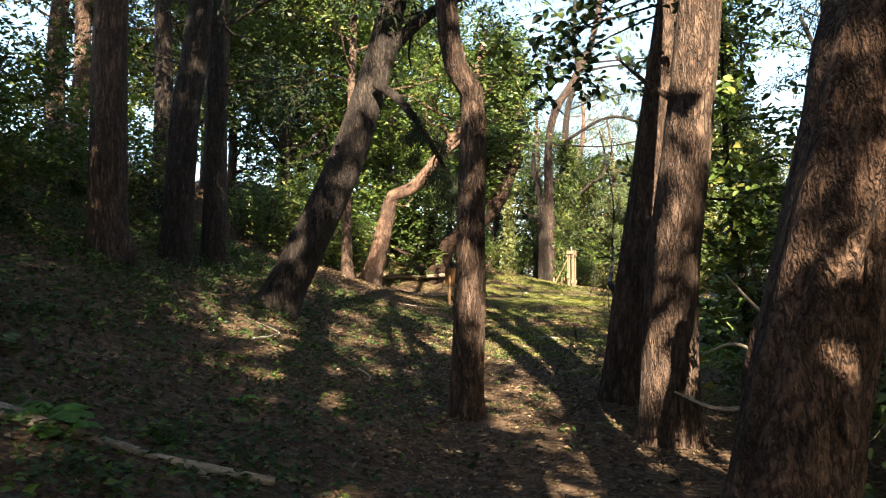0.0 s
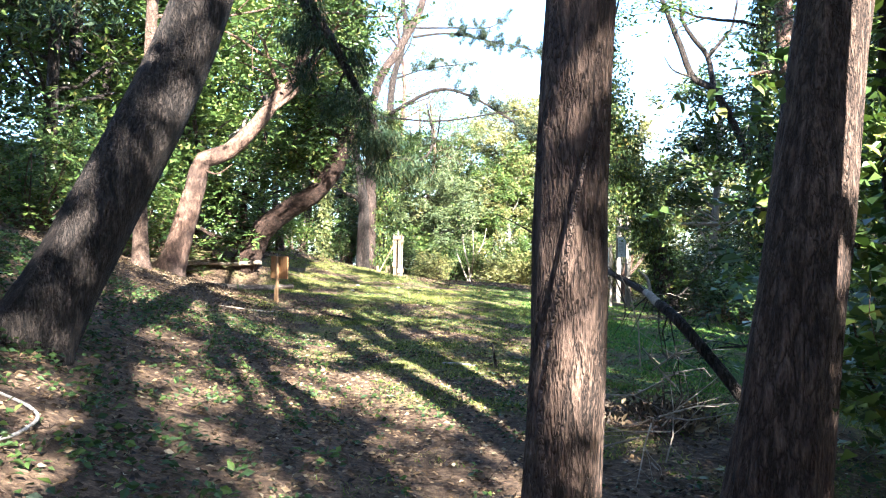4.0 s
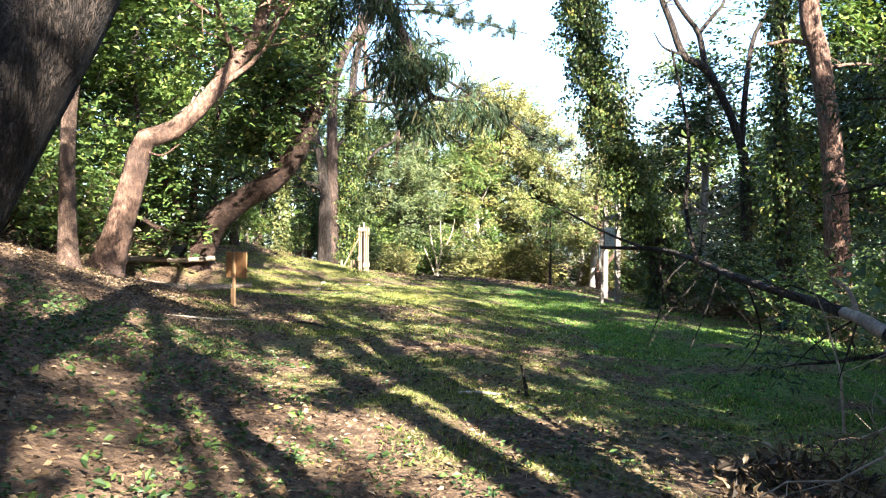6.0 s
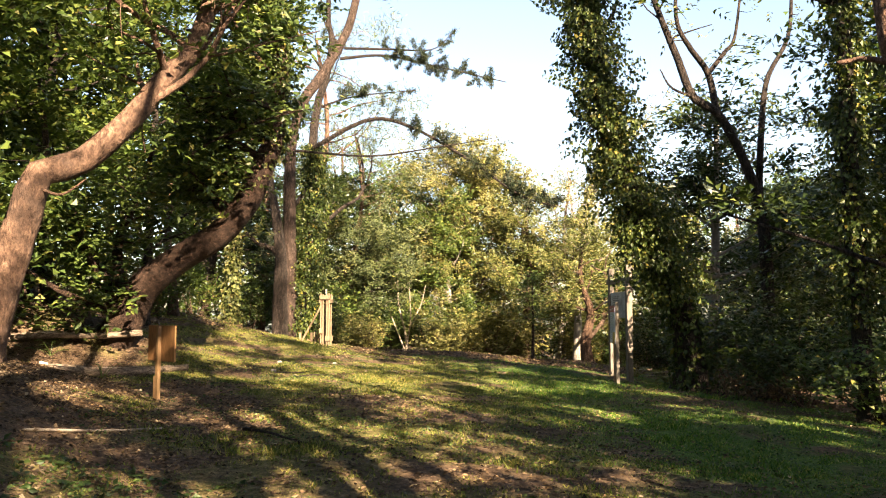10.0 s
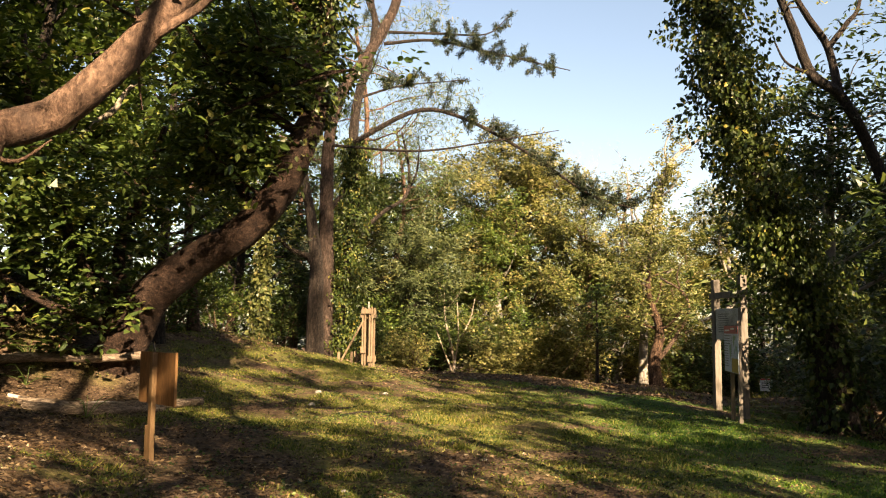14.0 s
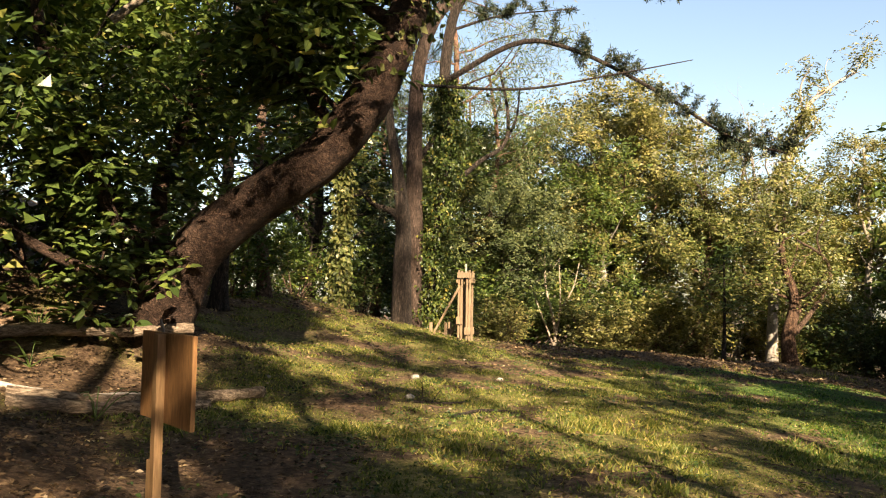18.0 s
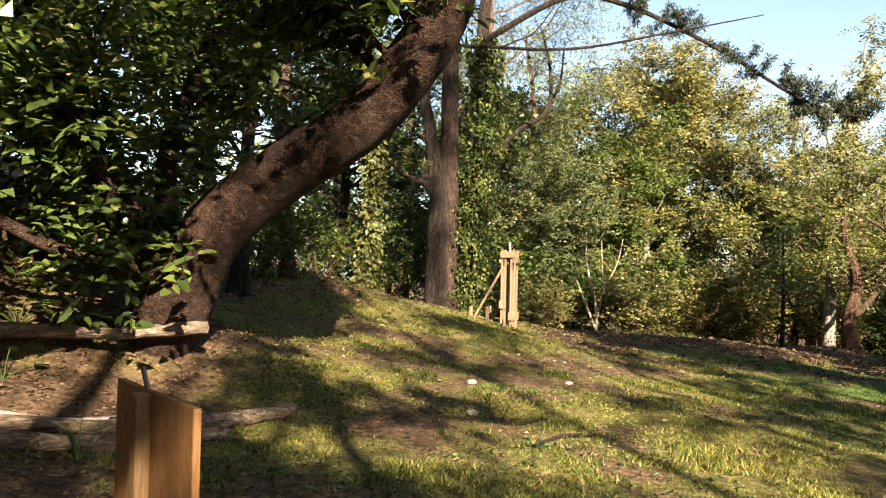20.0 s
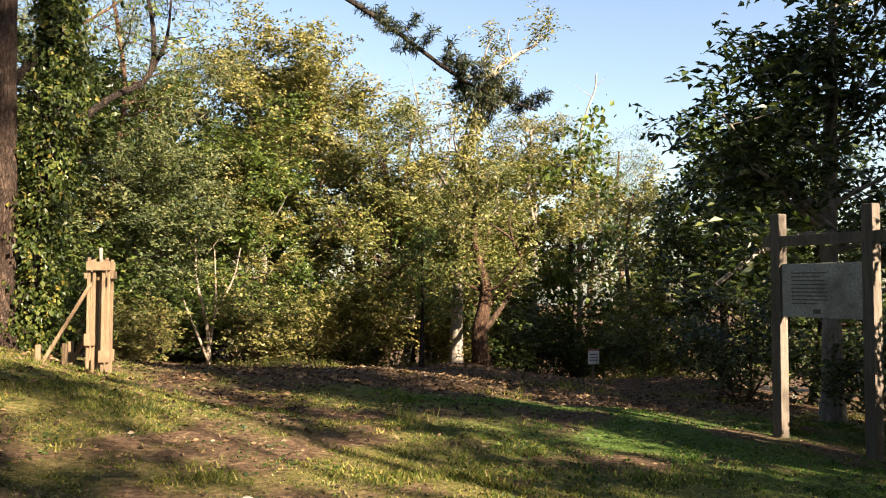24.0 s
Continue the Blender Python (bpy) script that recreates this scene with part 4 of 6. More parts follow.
tree("multi_stemmed_tree", "small pale multi-stemmed tree before dark woods", foot(10.5, 42.6), [(0, 0, 0), (-0.05, 0, 1), (-0.35, 0, 2.2), (-0.4, 0, 3.4)], 0.06, 0.02, DEADWOOD, 32, LEAF_GREEN, 0.7, 5, 1.2, 0.4, 0, 14, extra=[([(0, 0, 0.6), (0.15, 0, 1.6), (0.1, 0, 3)], 0.045, 0.015, 3), ([(0.1, 0, 1.3), (0.6, 0, 2.2), (0.8, 0, 3)], 0.035, 0.012, 3), ([(0, 0, 0.2), (-0.5, 0.2, 1.5), (-0.9, 0.2, 2.6)], 0.04, 0.012, 2)], sides=8)
ob, p, r = tree("dead_tree", "half-bare bleached tree clad in pale leaves", foot(18.0, 42.0), [(0, 0, 0), (0.1, 0, 2.5), (0.3, 0, 5.2), (0.76, 0, 7.7), (1.5, 0, 9.2), (2.3, -0.1, 9.9), (3.3, -0.2, 10.5)], 0.2, 0.05, BARK_GREY, 33, LEAF_LIGHT, 0.3, 12, 1.9, 0.5, 1, 24, 0.4, 0.13,
     extra=[([(1.3, 0, 8.9), (1.2, 0, 9.8), (1.6, 0, 10.6)], 0.05, 0.015, 2), ([(0.3, 0, 5.0), (-0.7, 0, 6.0), (-1.1, 0, 7.3)], 0.07, 0.02, 3), ([(2.4, 0, 10.0), (2.2, 0, 10.5), (2.3, 0, 10.9)], 0.03, 0.01, 0)])
ivy_on(ob, p, r, np.random.default_rng(33), 0.3, 0.8, 2600, 0.7, 0.13, LEAF_LIGHT, "clinging_leaves")
ob, p, r = tree("forked_tree", "short orange-brown trunk with a pale crooked limb", foot(17.65, 40.5), [(0, 0, 0), (-0.1, 0, 1.0), (0.15, 0, 2.2), (-0.3, 0, 3.6), (-0.2, 0, 5.2)], 0.24, 0.05, BARK_ORANGE, 331, LEAF_YELLOW, 0.3, 13, 1.9, 0.3, 1, 64, 0.38, 0.11, sprig=8, plain=True, bsides=3,
     limb_bark=BARK_TAN, extra=[([(-0.1, 0, 0.9), (0.6, -0.3, 1.9), (1.15, -0.4, 2.9), (0.9, -0.4, 3.6), (-0.05, -0.4, 4.1)], 0.09, 0.03, 0), ([(0.9, -0.4, 3.5), (0.6, -0.5, 4.2), (0.9, -0.5, 4.8)], 0.04, 0.015, 0)])
for i, (x, y, hh, lean) in enumerate([(21.0, 47.0, 10.2, -0.5), (18.9, 48.6, 10.4, 0.3), (22.6, 48.0, 9.2, 0.4)]):
    tree("dead_tree", "grey leafless tree with fine upswept twigs", foot(x, y), [(0, 0, 0), (0.2, 0, 3), (0.0, 0, 6.0), (lean, 0, hh)], 0.17, 0.03, BARK_GREY, 340 + i, None, 0.45, 13, 2.3, 0.9, 2, forks=3, limb_r=0.45)
tree("woodland_tree", "pale straight trunk under yellowing leaves", foot(16.1, 43.2), [(0, 0, 0), (0.05, 0, 1.8), (0.3, 0, 4), (0.1, 0, 6.6)], 0.22, 0.05, BARK_TAN, 332, LEAF_YELLOW, 0.34, 24, 2.4, 0.3, 1, 88, 0.38, 0.115, sprig=8, plain=True, bsides=3)
tree("woodland_tree", "sunlit yellow-green tree with a long bare limb", foot(23.8, 44.4), [(0, 0, 0), (0.1, 0, 3), (0.2, 0, 6), (0.0, 0, 9.2)], 0.18, 0.05, BARK_GREY, 333, LEAF_LIGHT, 0.4, 22, 2.2, 0.3, 1, 88, 0.38, 0.12, sprig=8, plain=True, bsides=3, limb_bark=DEADWOOD,
     extra=[([(0.1, -0.3, 5.2), (1.0, -0.5, 5.7), (2.0, -0.6, 6.3), (3.0, -0.7, 6.4)], 0.07, 0.025, 2), ([(0.0, -0.2, 5.6), (-0.6, -0.4, 7.0), (-0.4, -0.4, 8.0), (-1.0, -0.4, 8.8)], 0.07, 0.02, 2)])
tree("dead_tree", "thin bare dead top rising over the woods", foot(26.0, 44.0), [(0, 0, 0), (0.1, 0, 5), (0.1, 0, 9.0), (0.5, 0, 10.4), (1.0, 0, 11.3), (1.1, 0, 12.0)], 0.14, 0.03, BARK_GREY, 334, None, 0.8, 3, 1.0, 0.5, 0)
tree("woodland_tree", "dark green tree with a leaning bare trunk", foot(13.2, 45.2), [(0, 0, 0), (0.2, 0, 2), (0.0, 0, 4.2), (-0.4, 0, 6.2)], 0.16, 0.05, BARK_GREY, 335, LEAF_GREEN, 0.25, 24, 2.3, 0.3, 1, 88, 0.38, 0.115, sprig=8, plain=True, bsides=3)
tree("sapling", "thin dark sapling at the edge of the grass", foot(14.5, 39.3), [(0, 0, 0), (0.02, 0, 1.5), (0.0, 0, 3.2)], 0.06, 0.02, BARK_DARK, 35, LEAF_GREEN, 0.35, 10, 1.1, 0.4, 0, 40, 0.35, 0.13)

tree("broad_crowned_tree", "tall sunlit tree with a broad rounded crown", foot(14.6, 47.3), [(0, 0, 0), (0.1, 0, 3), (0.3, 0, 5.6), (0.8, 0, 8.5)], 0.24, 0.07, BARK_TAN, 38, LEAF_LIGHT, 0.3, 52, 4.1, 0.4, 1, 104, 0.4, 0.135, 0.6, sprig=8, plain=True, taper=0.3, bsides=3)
tree("broad_crowned_tree", "spreading dark green tree with layered foliage", foot(9.2, 44.0), [(0, 0, 0), (0.1, 0, 1.5), (-0.1, 0, 3.4), (0.1, 0, 4.6)], 0.14, 0.05, BARK_DARK, 39, LEAF_TEAL, 0.45, 30, 2.4, 0.1, 1, 112, 0.36, 0.09, sprig=8, plain=True, taper=0.1, flat=0.35, bsides=3)

# ---- woods and shrubs ----
WOODS = "woods round the clearing"
PROTOS = []
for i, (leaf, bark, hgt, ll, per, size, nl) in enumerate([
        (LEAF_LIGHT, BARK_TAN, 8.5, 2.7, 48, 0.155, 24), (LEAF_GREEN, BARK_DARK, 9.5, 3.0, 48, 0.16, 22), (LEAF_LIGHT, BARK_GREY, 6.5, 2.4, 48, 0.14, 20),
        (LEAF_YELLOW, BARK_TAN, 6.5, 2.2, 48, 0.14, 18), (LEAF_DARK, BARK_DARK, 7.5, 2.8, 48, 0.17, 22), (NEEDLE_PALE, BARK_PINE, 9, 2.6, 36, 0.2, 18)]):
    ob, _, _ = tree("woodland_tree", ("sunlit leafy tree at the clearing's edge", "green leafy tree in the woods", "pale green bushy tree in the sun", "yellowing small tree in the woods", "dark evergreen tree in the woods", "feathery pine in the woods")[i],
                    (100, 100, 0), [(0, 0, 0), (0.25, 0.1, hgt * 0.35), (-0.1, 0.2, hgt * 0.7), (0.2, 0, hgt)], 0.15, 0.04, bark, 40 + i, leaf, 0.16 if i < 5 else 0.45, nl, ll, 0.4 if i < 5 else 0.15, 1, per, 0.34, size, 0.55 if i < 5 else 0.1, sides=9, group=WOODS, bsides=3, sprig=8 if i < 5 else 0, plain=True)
    PROTOS.append(ob)
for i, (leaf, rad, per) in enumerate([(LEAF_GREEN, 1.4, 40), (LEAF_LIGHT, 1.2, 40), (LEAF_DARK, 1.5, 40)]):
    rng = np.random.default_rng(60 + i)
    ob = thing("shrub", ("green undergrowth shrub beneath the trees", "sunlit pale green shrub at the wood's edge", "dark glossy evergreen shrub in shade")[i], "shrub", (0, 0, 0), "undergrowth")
    tips = []
    for j in range(11):
        grown = []
        az = j * 2.4
        grow((0.1 * math.cos(az), 0.1 * math.sin(az), 0), (math.cos(az), math.sin(az), rng.uniform(0.5, 2.2)), rad * rng.uniform(0.9, 1.5), 0.022, 1, rng, grown, tips, 0.25, 0.5, 3)
        branch_part(ob, grown, BARK_TAN, 3, "stem")
    child("leafage", foliage("leafage", tips, per, 0.34, 0.11, leaf, rng, 0.55, at=(100, 100, 0), sprig=8, plain=True), ob)
    PROTOS.append(ob)
ob, _, _ = tree("distant_tree", "tall full tree deep in the woods", (100, 100, 0), [(0, 0, 0), (0.2, 0, 4), (0, 0, 11)], 0.2, 0.05, BARK_DARK, 70, LEAF_GREEN, 0.08, 20, 3.4, 0.35, 1, 14, 0.75, 0.36, 0.7, sides=8, group=WOODS, bsides=3, forks=2, sprig=0)
PROTOS.append(ob)
rng = np.random.default_rng(77)
# places of the woods and undergrowth: x, y, kind, size
# entries with negative y are unseen trees, added to shade the path's start
SPOTS = []
SPOTS += [(-5.8, 18.5, 1, 1), (-4.3, 22.5, 1, 1.05), (-6.5, 25, 4, 1.1), (-3.4, 25.6, 1, 1), (-4.5, 29, 1, 1.2), (-1.7, 29.5, 1, 1.0), (-6.5, 33, 4, 1.2), (0.2, 32.5, 1, 0.9), (-2.5, 35, 4, 1.1), (2.4, 41, 4, 1.1), (-0.5, 40, 1, 1.2), (6.8, 43.5, 4, 0.8), (7.8, 45.5, 2, 1.0)]
# (16.3, 23.4) and (15.4, 21.8) are added to shade the glossy-leaved tree
SPOTS += [(28, 38, 4, 1.0), (24.5, 38.2, 3, 0.9), (22, 34, 4, 0.8), (19.4, 28.6, 4, 0.95), (17.5, 25, 4, 1), (16.3, 23.4, 4, 1.2), (15.4, 21.8, 1, 1.1), (15, 20, 1, 1), (13.7, 16.0, 4, 0.9), (9.8, 14.5, 1, 0.78), (8, 9.5, 1, 0.82), (7, 5.5, 4, 1), (18, 53, 1, 1.2), (10, 52, 5, 1.2), (3, 47, 1, 1.2), (36, 50, 5, 1.3), (32, 48, 5, 1.2), (21, 48, 5, 1.1), (5.2, 46.5, 5, 1.2), (14, 55, 4, 1.3), (6, 56, 4, 1.3)]
SPOTS += [(-8, 28, 1, 1.2), (-9, 22, 4, 1.2), (-3.0, 26.6, 6, 1.4), (-1.9, 28.6, 6, 1.2), (-2.2, 30.5, 1, 0.9), (7.6, 45.6, 5, 1.5), (9.4, 46, 5, 1.1), (0.4, 34.6, 6, 0.9), (2.0, 39.4, 6, 0.9), (4.0, 41.2, 8, 1.0), (6.4, 40.8, 8, 0.9), (8.4, 41.5, 7, 0.9), (9.3, 44, 8, 1.2), (11.8, 42, 7, 1.1)]
# the dark shrubs at y 46 and beyond stand in for shaded hollows
SPOTS += [(20.5, 43.5, 3, 0.9), (22.3, 45.0, 0, 0.85), (25.6, 46.2, 2, 1.1), (28.5, 43.5, 0, 0.9), (19.2, 46.0, 2, 1.0), (17.4, 44.6, 2, 0.85), (12.6, 44.6, 2, 0.75), (10.9, 47.4, 1, 0.8), (8.2, 47.0, 4, 0.9), (14.3, 42.6, 7, 1.4), (13.0, 42.4, 7, 1.1), (15.6, 43.6, 7, 1.3), (19.0, 43.0, 7, 1.2), (21.0, 44.5, 7, 1.4), (23.6, 42.2, 6, 1.4), (25.4, 43.2, 7, 1.4), (27.5, 41.5, 6, 1.4), (10.3, 44.8, 6, 1.1), (7.4, 43.6, 6, 1.2), (12.6, 43.2, 6, 1.1), (15.4, 45.5, 8, 1.2), (16.8, 45.2, 8, 1.0), (20, 42.6, 8, 1.2), (22.5, 43, 8, 1.1), (25, 41, 8, 1.1), (11.6, 43.4, 8, 0.9), (14, 47.5, 8, 1.3), (17, 48.5, 8, 1.3), (20, 47.5, 8, 1.3), (23, 47, 8, 1.3), (26, 46, 8, 1.3), (11, 48, 8, 1.3), (-5.5, -4, 1, 0.95), (-1.8, -4.5, 1, 0.7), (-0.4, -3.4, 1, 0.55), (-2.4, -2.0, 1, 0.65), (-1.5, -8, 4, 1.0), (4.8, -6.5, 1, 0.8), (7, -5.5, 4, 1.1)]
# the first four are unseen trees, added for the shade they cast
SPOTS += [(9, 1.5, 1, 1.0), (6.4, 3.4, 4, 1.0), (1.0, -4.6, 1, 0.65), (13.5, 10.5, 4, 1.2), (-3.6, 21.5, 6, 1), (-4.0, 19.2, 6, 0.9), (-3.2, 23.8, 6, 1.1), (-5.2, 27, 6, 1.2), (17.5, 32.5, 8, 1.0), (21.8, 37.8, 8, 0.9), (21.7, 33.0, 4, 0.85), (23.4, 36.4, 4, 0.9), (14.9, 28.3, 8, 0.9), (13.2, 26.6, 8, 1.0), (13, 24.5, 8, 1.0), (11.8, 22.8, 8, 0.9), (11.2, 20.6, 6, 0.9), (9.6, 17.4, 6, 0.8), (8.6, 14.8, 6, 0.8)]
SPOTS += [(7.2, 12.2, 8, 0.7), (4.4, 9.6, 6, 1.0), (3.6, 7.6, 6, 1.1), (3.6, 5.2, 6, 1.0), (-5, 13, 6, 0.8), (-6.5, 11, 6, 0.9), (-6, 16.5, 6, 0.9), (-4.8, 8.4, 6, 0.7), (-7.5, 8.5, 6, 1), (23, 36, 8, 1), (25.5, 33, 8, 1.2), (20.5, 31, 8, 1.1), (29, 44, 8, 1.3), (7.2, 47.5, 6, 1.3), (1, 43.5, 6, 1.2), (-1.5, 37.2, 6, 1), (3.6, 43, 6, 1.3)]
for i in range(12, 34):
    a = radians(-62 + 150 * i / 33)
    d = 36 + 7 * rng.uniform(-1, 1) + 8 * (i % 2)
    SPOTS.append((2 + d * math.sin(a), 22 + d * math.cos(a), 9, rng.uniform(0.6, 0.8)))
used = set()
for x, y, k, s in SPOTS:
    m = pose(x, y, gz(x, y) - 0.06, 0, 0, rng.uniform(0, 360)) @ Matrix.Scale(s, 4)
    if k not in used:
        PROTOS[k].matrix_basis = m
        used.add(k)
    else:
        keep = PROTOS[k].scale.copy()
        PROTOS[k].scale = (1, 1, 1)
        copy_thing(PROTOS[k], m)
        PROTOS[k].scale = keep


# ---- fallen wood, stones and plants by the way ----
def stick(name, label, pts, r0, r1, mat, seed, lift=0.0, twigs=0, sides=8):
    """A fallen piece of wood through places on (or lift above) the ground."""
    rng = np.random.default_rng(seed)
    q = [(x, y, gz(x, y) + r0 * 0.6 + lift + z) for x, y, z in pts]
    base = Vector(q[0])
    line = spline([tuple(Vector(v) - base) for v in q], max(8, 6 * len(q)))
    line = spline(line, 30)
    line = line + np.cumsum(rng.normal(0, r0 * 0.1, line.shape), 0) * np.array([1, 1, 0.25])
    ob = thing(name, label, "fallen wood", base)
    wob = 1 + 0.12 * np.sin(np.linspace(0, 9, 30) + seed) + rng.normal(0, 0.05, 30)
    child("stem", mesh_from("stem", *tube(line, np.linspace(r0, r1, 30) * wob, sides, 0.09, rng), mat, True), ob)
    for i in range(twigs):
        k = int(len(line) * rng.uniform(0.15, 0.95))
        grown = []
        grow(line[k], rng.normal(0, 1, 3) + np.array([0, 0, -0.25]), rng.uniform(0.3, 0.9), r1 * 0.7, 1, rng, grown, [], 0.0, 0.5, 3)
        branch_part(ob, grown, mat, 4, "twig")
    return ob


stick("fallen_branch", "peeled pale branch lying among herbs", [(-2.45, 3.9, 0), (-2.08, 4.03, 0.01), (-1.78, 4.13, 0.01), (-1.5, 4.2, 0), (-1.2, 4.25, 0), (-0.9, 4.31, 0)], 0.036, 0.02, DEADWOOD, 201, twigs=2, sides=14)
stick("fallen_branch", "thin dead branch flat on the litter", [(0.25, 4.7, 0), (0.6, 4.62, 0.01), (0.95, 4.6, 0)], 0.014, 0.008, DEADWOOD, 202)
stick("fallen_branch", "crooked dead twig on the litter", [(-1.9, 8.2, 0), (-1.73, 8.5, 0.05), (-1.8, 9.0, 0.02), (-2.2, 9.2, 0)], 0.012, 0.006, BARK_GREY, 203)
stick("fallen_branch", "small dead twig on the ground", [(-0.85, 8.3, 0), (-0.72, 8.0, 0.02), (-0.7, 7.8, 0)], 0.01, 0.005, BARK_GREY, 204)
stick("fallen_branch", "dark twigs scattered on the grass", [(0.2, 8.6, 0), (0.45, 8.9, 0.03), (0.9, 9.0, 0)], 0.009, 0.004, BARK_DARK, 205, 0, 3)
stick("stake", "short dark leaning stake in the grass", [(2.19, 13.69, -0.03), (2.13, 13.69, 0.27)], 0.016, 0.013, BARK_DARK, 206)
stick("fallen_branch", "short dead stick lying in the grass", [(1.55, 13.73, 0), (1.75, 13.7, 0.01), (1.95, 13.66, 0)], 0.016, 0.012, BARK_GREY, 207)
stick("bamboo_cane", "long pale cane lying across the grass", [(-0.95, 17.6, 0), (-0.4, 18.3, 0.01), (0.12, 19.0, 0.02)], 0.012, 0.01, DEADWOOD, 208)
stick("fallen_branch", "dark bent branch lying in the grass", [(0.9, 19.15, 0.02), (1.1, 18.8, 0.03), (1.25, 18.5, 0.01), (1.42, 18.1, 0)], 0.018, 0.01, BARK_DARK, 209)
stick("log", "weathered pale log lying below the leaning tree", [(-1.35, 25.15, 0), (-0.5, 25.32, 0.02), (0.15, 25.55, 0.02), (0.84, 25.96, 0.03)], 0.052, 0.062, LOG_WOOD, 210, sides=16)
stick("log", "short brown log with peeling bark", [(-1.25, 24.72, 0), (-0.6, 24.85, 0.01), (-0.05, 25.05, 0.01), (0.25, 25.22, 0)], 0.06, 0.05, LOG_WOOD, 212, sides=16)
stick("log", "cracked grey branch beside a thicker log", [(-1.5, 25.42, 0), (-0.85, 25.42, 0.03), (-0.3, 25.52, 0.05), (0.25, 25.75, 0.04)], 0.034, 0.024, BARK_GREY, 211, sides=12)
stick("log", "thin split branch lying behind the logs", [(-0.1, 25.6, 0), (0.2, 25.7, 0.02), (0.42, 25.85, 0.01)], 0.022, 0.014, LOG_WOOD, 217, sides=10)
stick("log", "pale barkless log propped against the leaning tree", [(-2.4, 26.35, 0.0), (-1.43, 26.6, 0.14), (-0.7, 26.72, 0.24), (0.05, 26.92, 0.36)], 0.062, 0.055, LOG_WOOD, 213, sides=14)
rng = np.random.default_rng(31)
fl = thing("fallen_limb", "long dead limb with broken bleached end, propped over the grass", "fallen wood", foot(2.2, 9.0, 0))
L0 = np.array(foot(2.2, 9.0, 0))
main = spline([np.array(q) - L0 for q in [(2.5, 8.6, 0.25), (1.95, 9.1, 1.15), (1.9, 9.5, 1.36), (1.98, 9.8, 1.41), (2.2, 10.8, 1.52), (2.4, 11.8, 1.66), (2.33, 12.6, 1.68)]], 34)
thick = np.linspace(0.038, 0.011, 34)
for a, b, mat, label in ((0, 11, BARK_DARK, ""), (10, 17, DEADWOOD, "bleached barkless stretch"), (16, 34, BARK_DARK, "")):
    child("stem", mesh_from("stem", *tube(main[a:b], thick[a:b] * (1.0 if label else 1.06), 12, 0.06, rng), mat, True), fl, label)
for line, r in [([(2.3, 11.3, 1.6), (2.35, 11.5, 1.95), (2.37, 11.5, 2.4), (2.3, 11.6, 3.0)], 0.018), ([(2.4, 12.0, 1.66), (2.3, 12.5, 1.8), (2.17, 12.9, 1.97), (2.0, 13.2, 2.1)], 0.012), ([(1.95, 9.65, 1.4), (1.95, 9.7, 1.5), (1.9, 9.75, 1.56)], 0.014),
                ([(2.4, 11.9, 1.66), (2.5, 12.0, 1.3), (2.45, 12.1, 1.0)], 0.008), ([(2.25, 11.0, 1.55), (2.2, 11.1, 1.25), (2.1, 11.1, 1.05)], 0.007), ([(2.2, 10.7, 1.5), (2.3, 10.7, 1.2), (2.25, 10.8, 1.0)], 0.007)]:
    q = spline([np.array(a) - L0 for a in line], 12)
    child("twig", mesh_from("twig", *tube(q, np.linspace(r, r * 0.4, 12), 7, 0.05, rng), DEADWOOD if r == 0.014 else BARK_DARK, True), fl)
for k in range(16):
    q = main[int(rng.uniform(6, 33))]
    grown = []
    grow(q, rng.normal(0, 1, 3) + np.array([0, 0, -0.3]), rng.uniform(0.25, 0.7), 0.006, 1, rng, grown, [], -0.1, 0.6, 3)
    branch_part(fl, grown, BARK_DARK, 4, "twig")
for bx, by, n, lab, mat in [(1.95, 9.55, 14, "dead spiky brushwood beside the fallen limb", DEADWOOD), (1.0, 6.9, 9, "small heap of reddish dead twigs", BARK_RED), (2.6, 10.6, 12, "tangle of brown dead brushwood", BARK_TAN), (2.3, 5.2, 10, "bleached dead twigs behind the rough trunk", DEADWOOD)]:
    ob = thing("brushwood", lab, "brushwood", foot(bx, by, 0.02))
    hi = 0.75 if n == 14 else 0.1
    for k in range(n):
        grown = []
        grow((rng.uniform(-0.15, 0.15), rng.uniform(-0.15, 0.15), rng.uniform(0, hi)), rng.normal(0, 1, 3) * np.array([1, 1, 0.5]) + np.array([-0.3, 0, 0.25]), rng.uniform(0.4, 0.8) * (0.6 if n == 9 else 1), 0.007, 1, rng, grown, [], 0.05, 0.5, 4)
        branch_part(ob, grown, mat, 4, "twig")
for x, y, s in [(2.42, 26.4, 0.06), (2.76, 27.75, 0.055), (4.0, 28.1, 0.05), (-2.2, 7.9, 0.04), (0.9, 26.9, 0.03), (1.6, 20.4, 0.03), (-0.6, 15.2, 0.03), (3.2, 21.5, 0.035)]:
    bm = bmesh.new()
    bmesh.ops.create_icosphere(bm, subdivisions=2, radius=1)
    for v in bm.verts:
        v.co *= 1 + 0.25 * noise.noise(v.co * 1.3 + Vector((x, y, 0)))
        v.co = Vector((v.co.x * s, v.co.y * s * 0.8, v.co.z * s * 0.6))
    ob = part("stone", bm, STONE, None)
    tagged(ob, "small pale rough stone lying in the grass", "stone", "loose stones")
    ob.location = (x, y, gz(x, y) + s * 0.2)


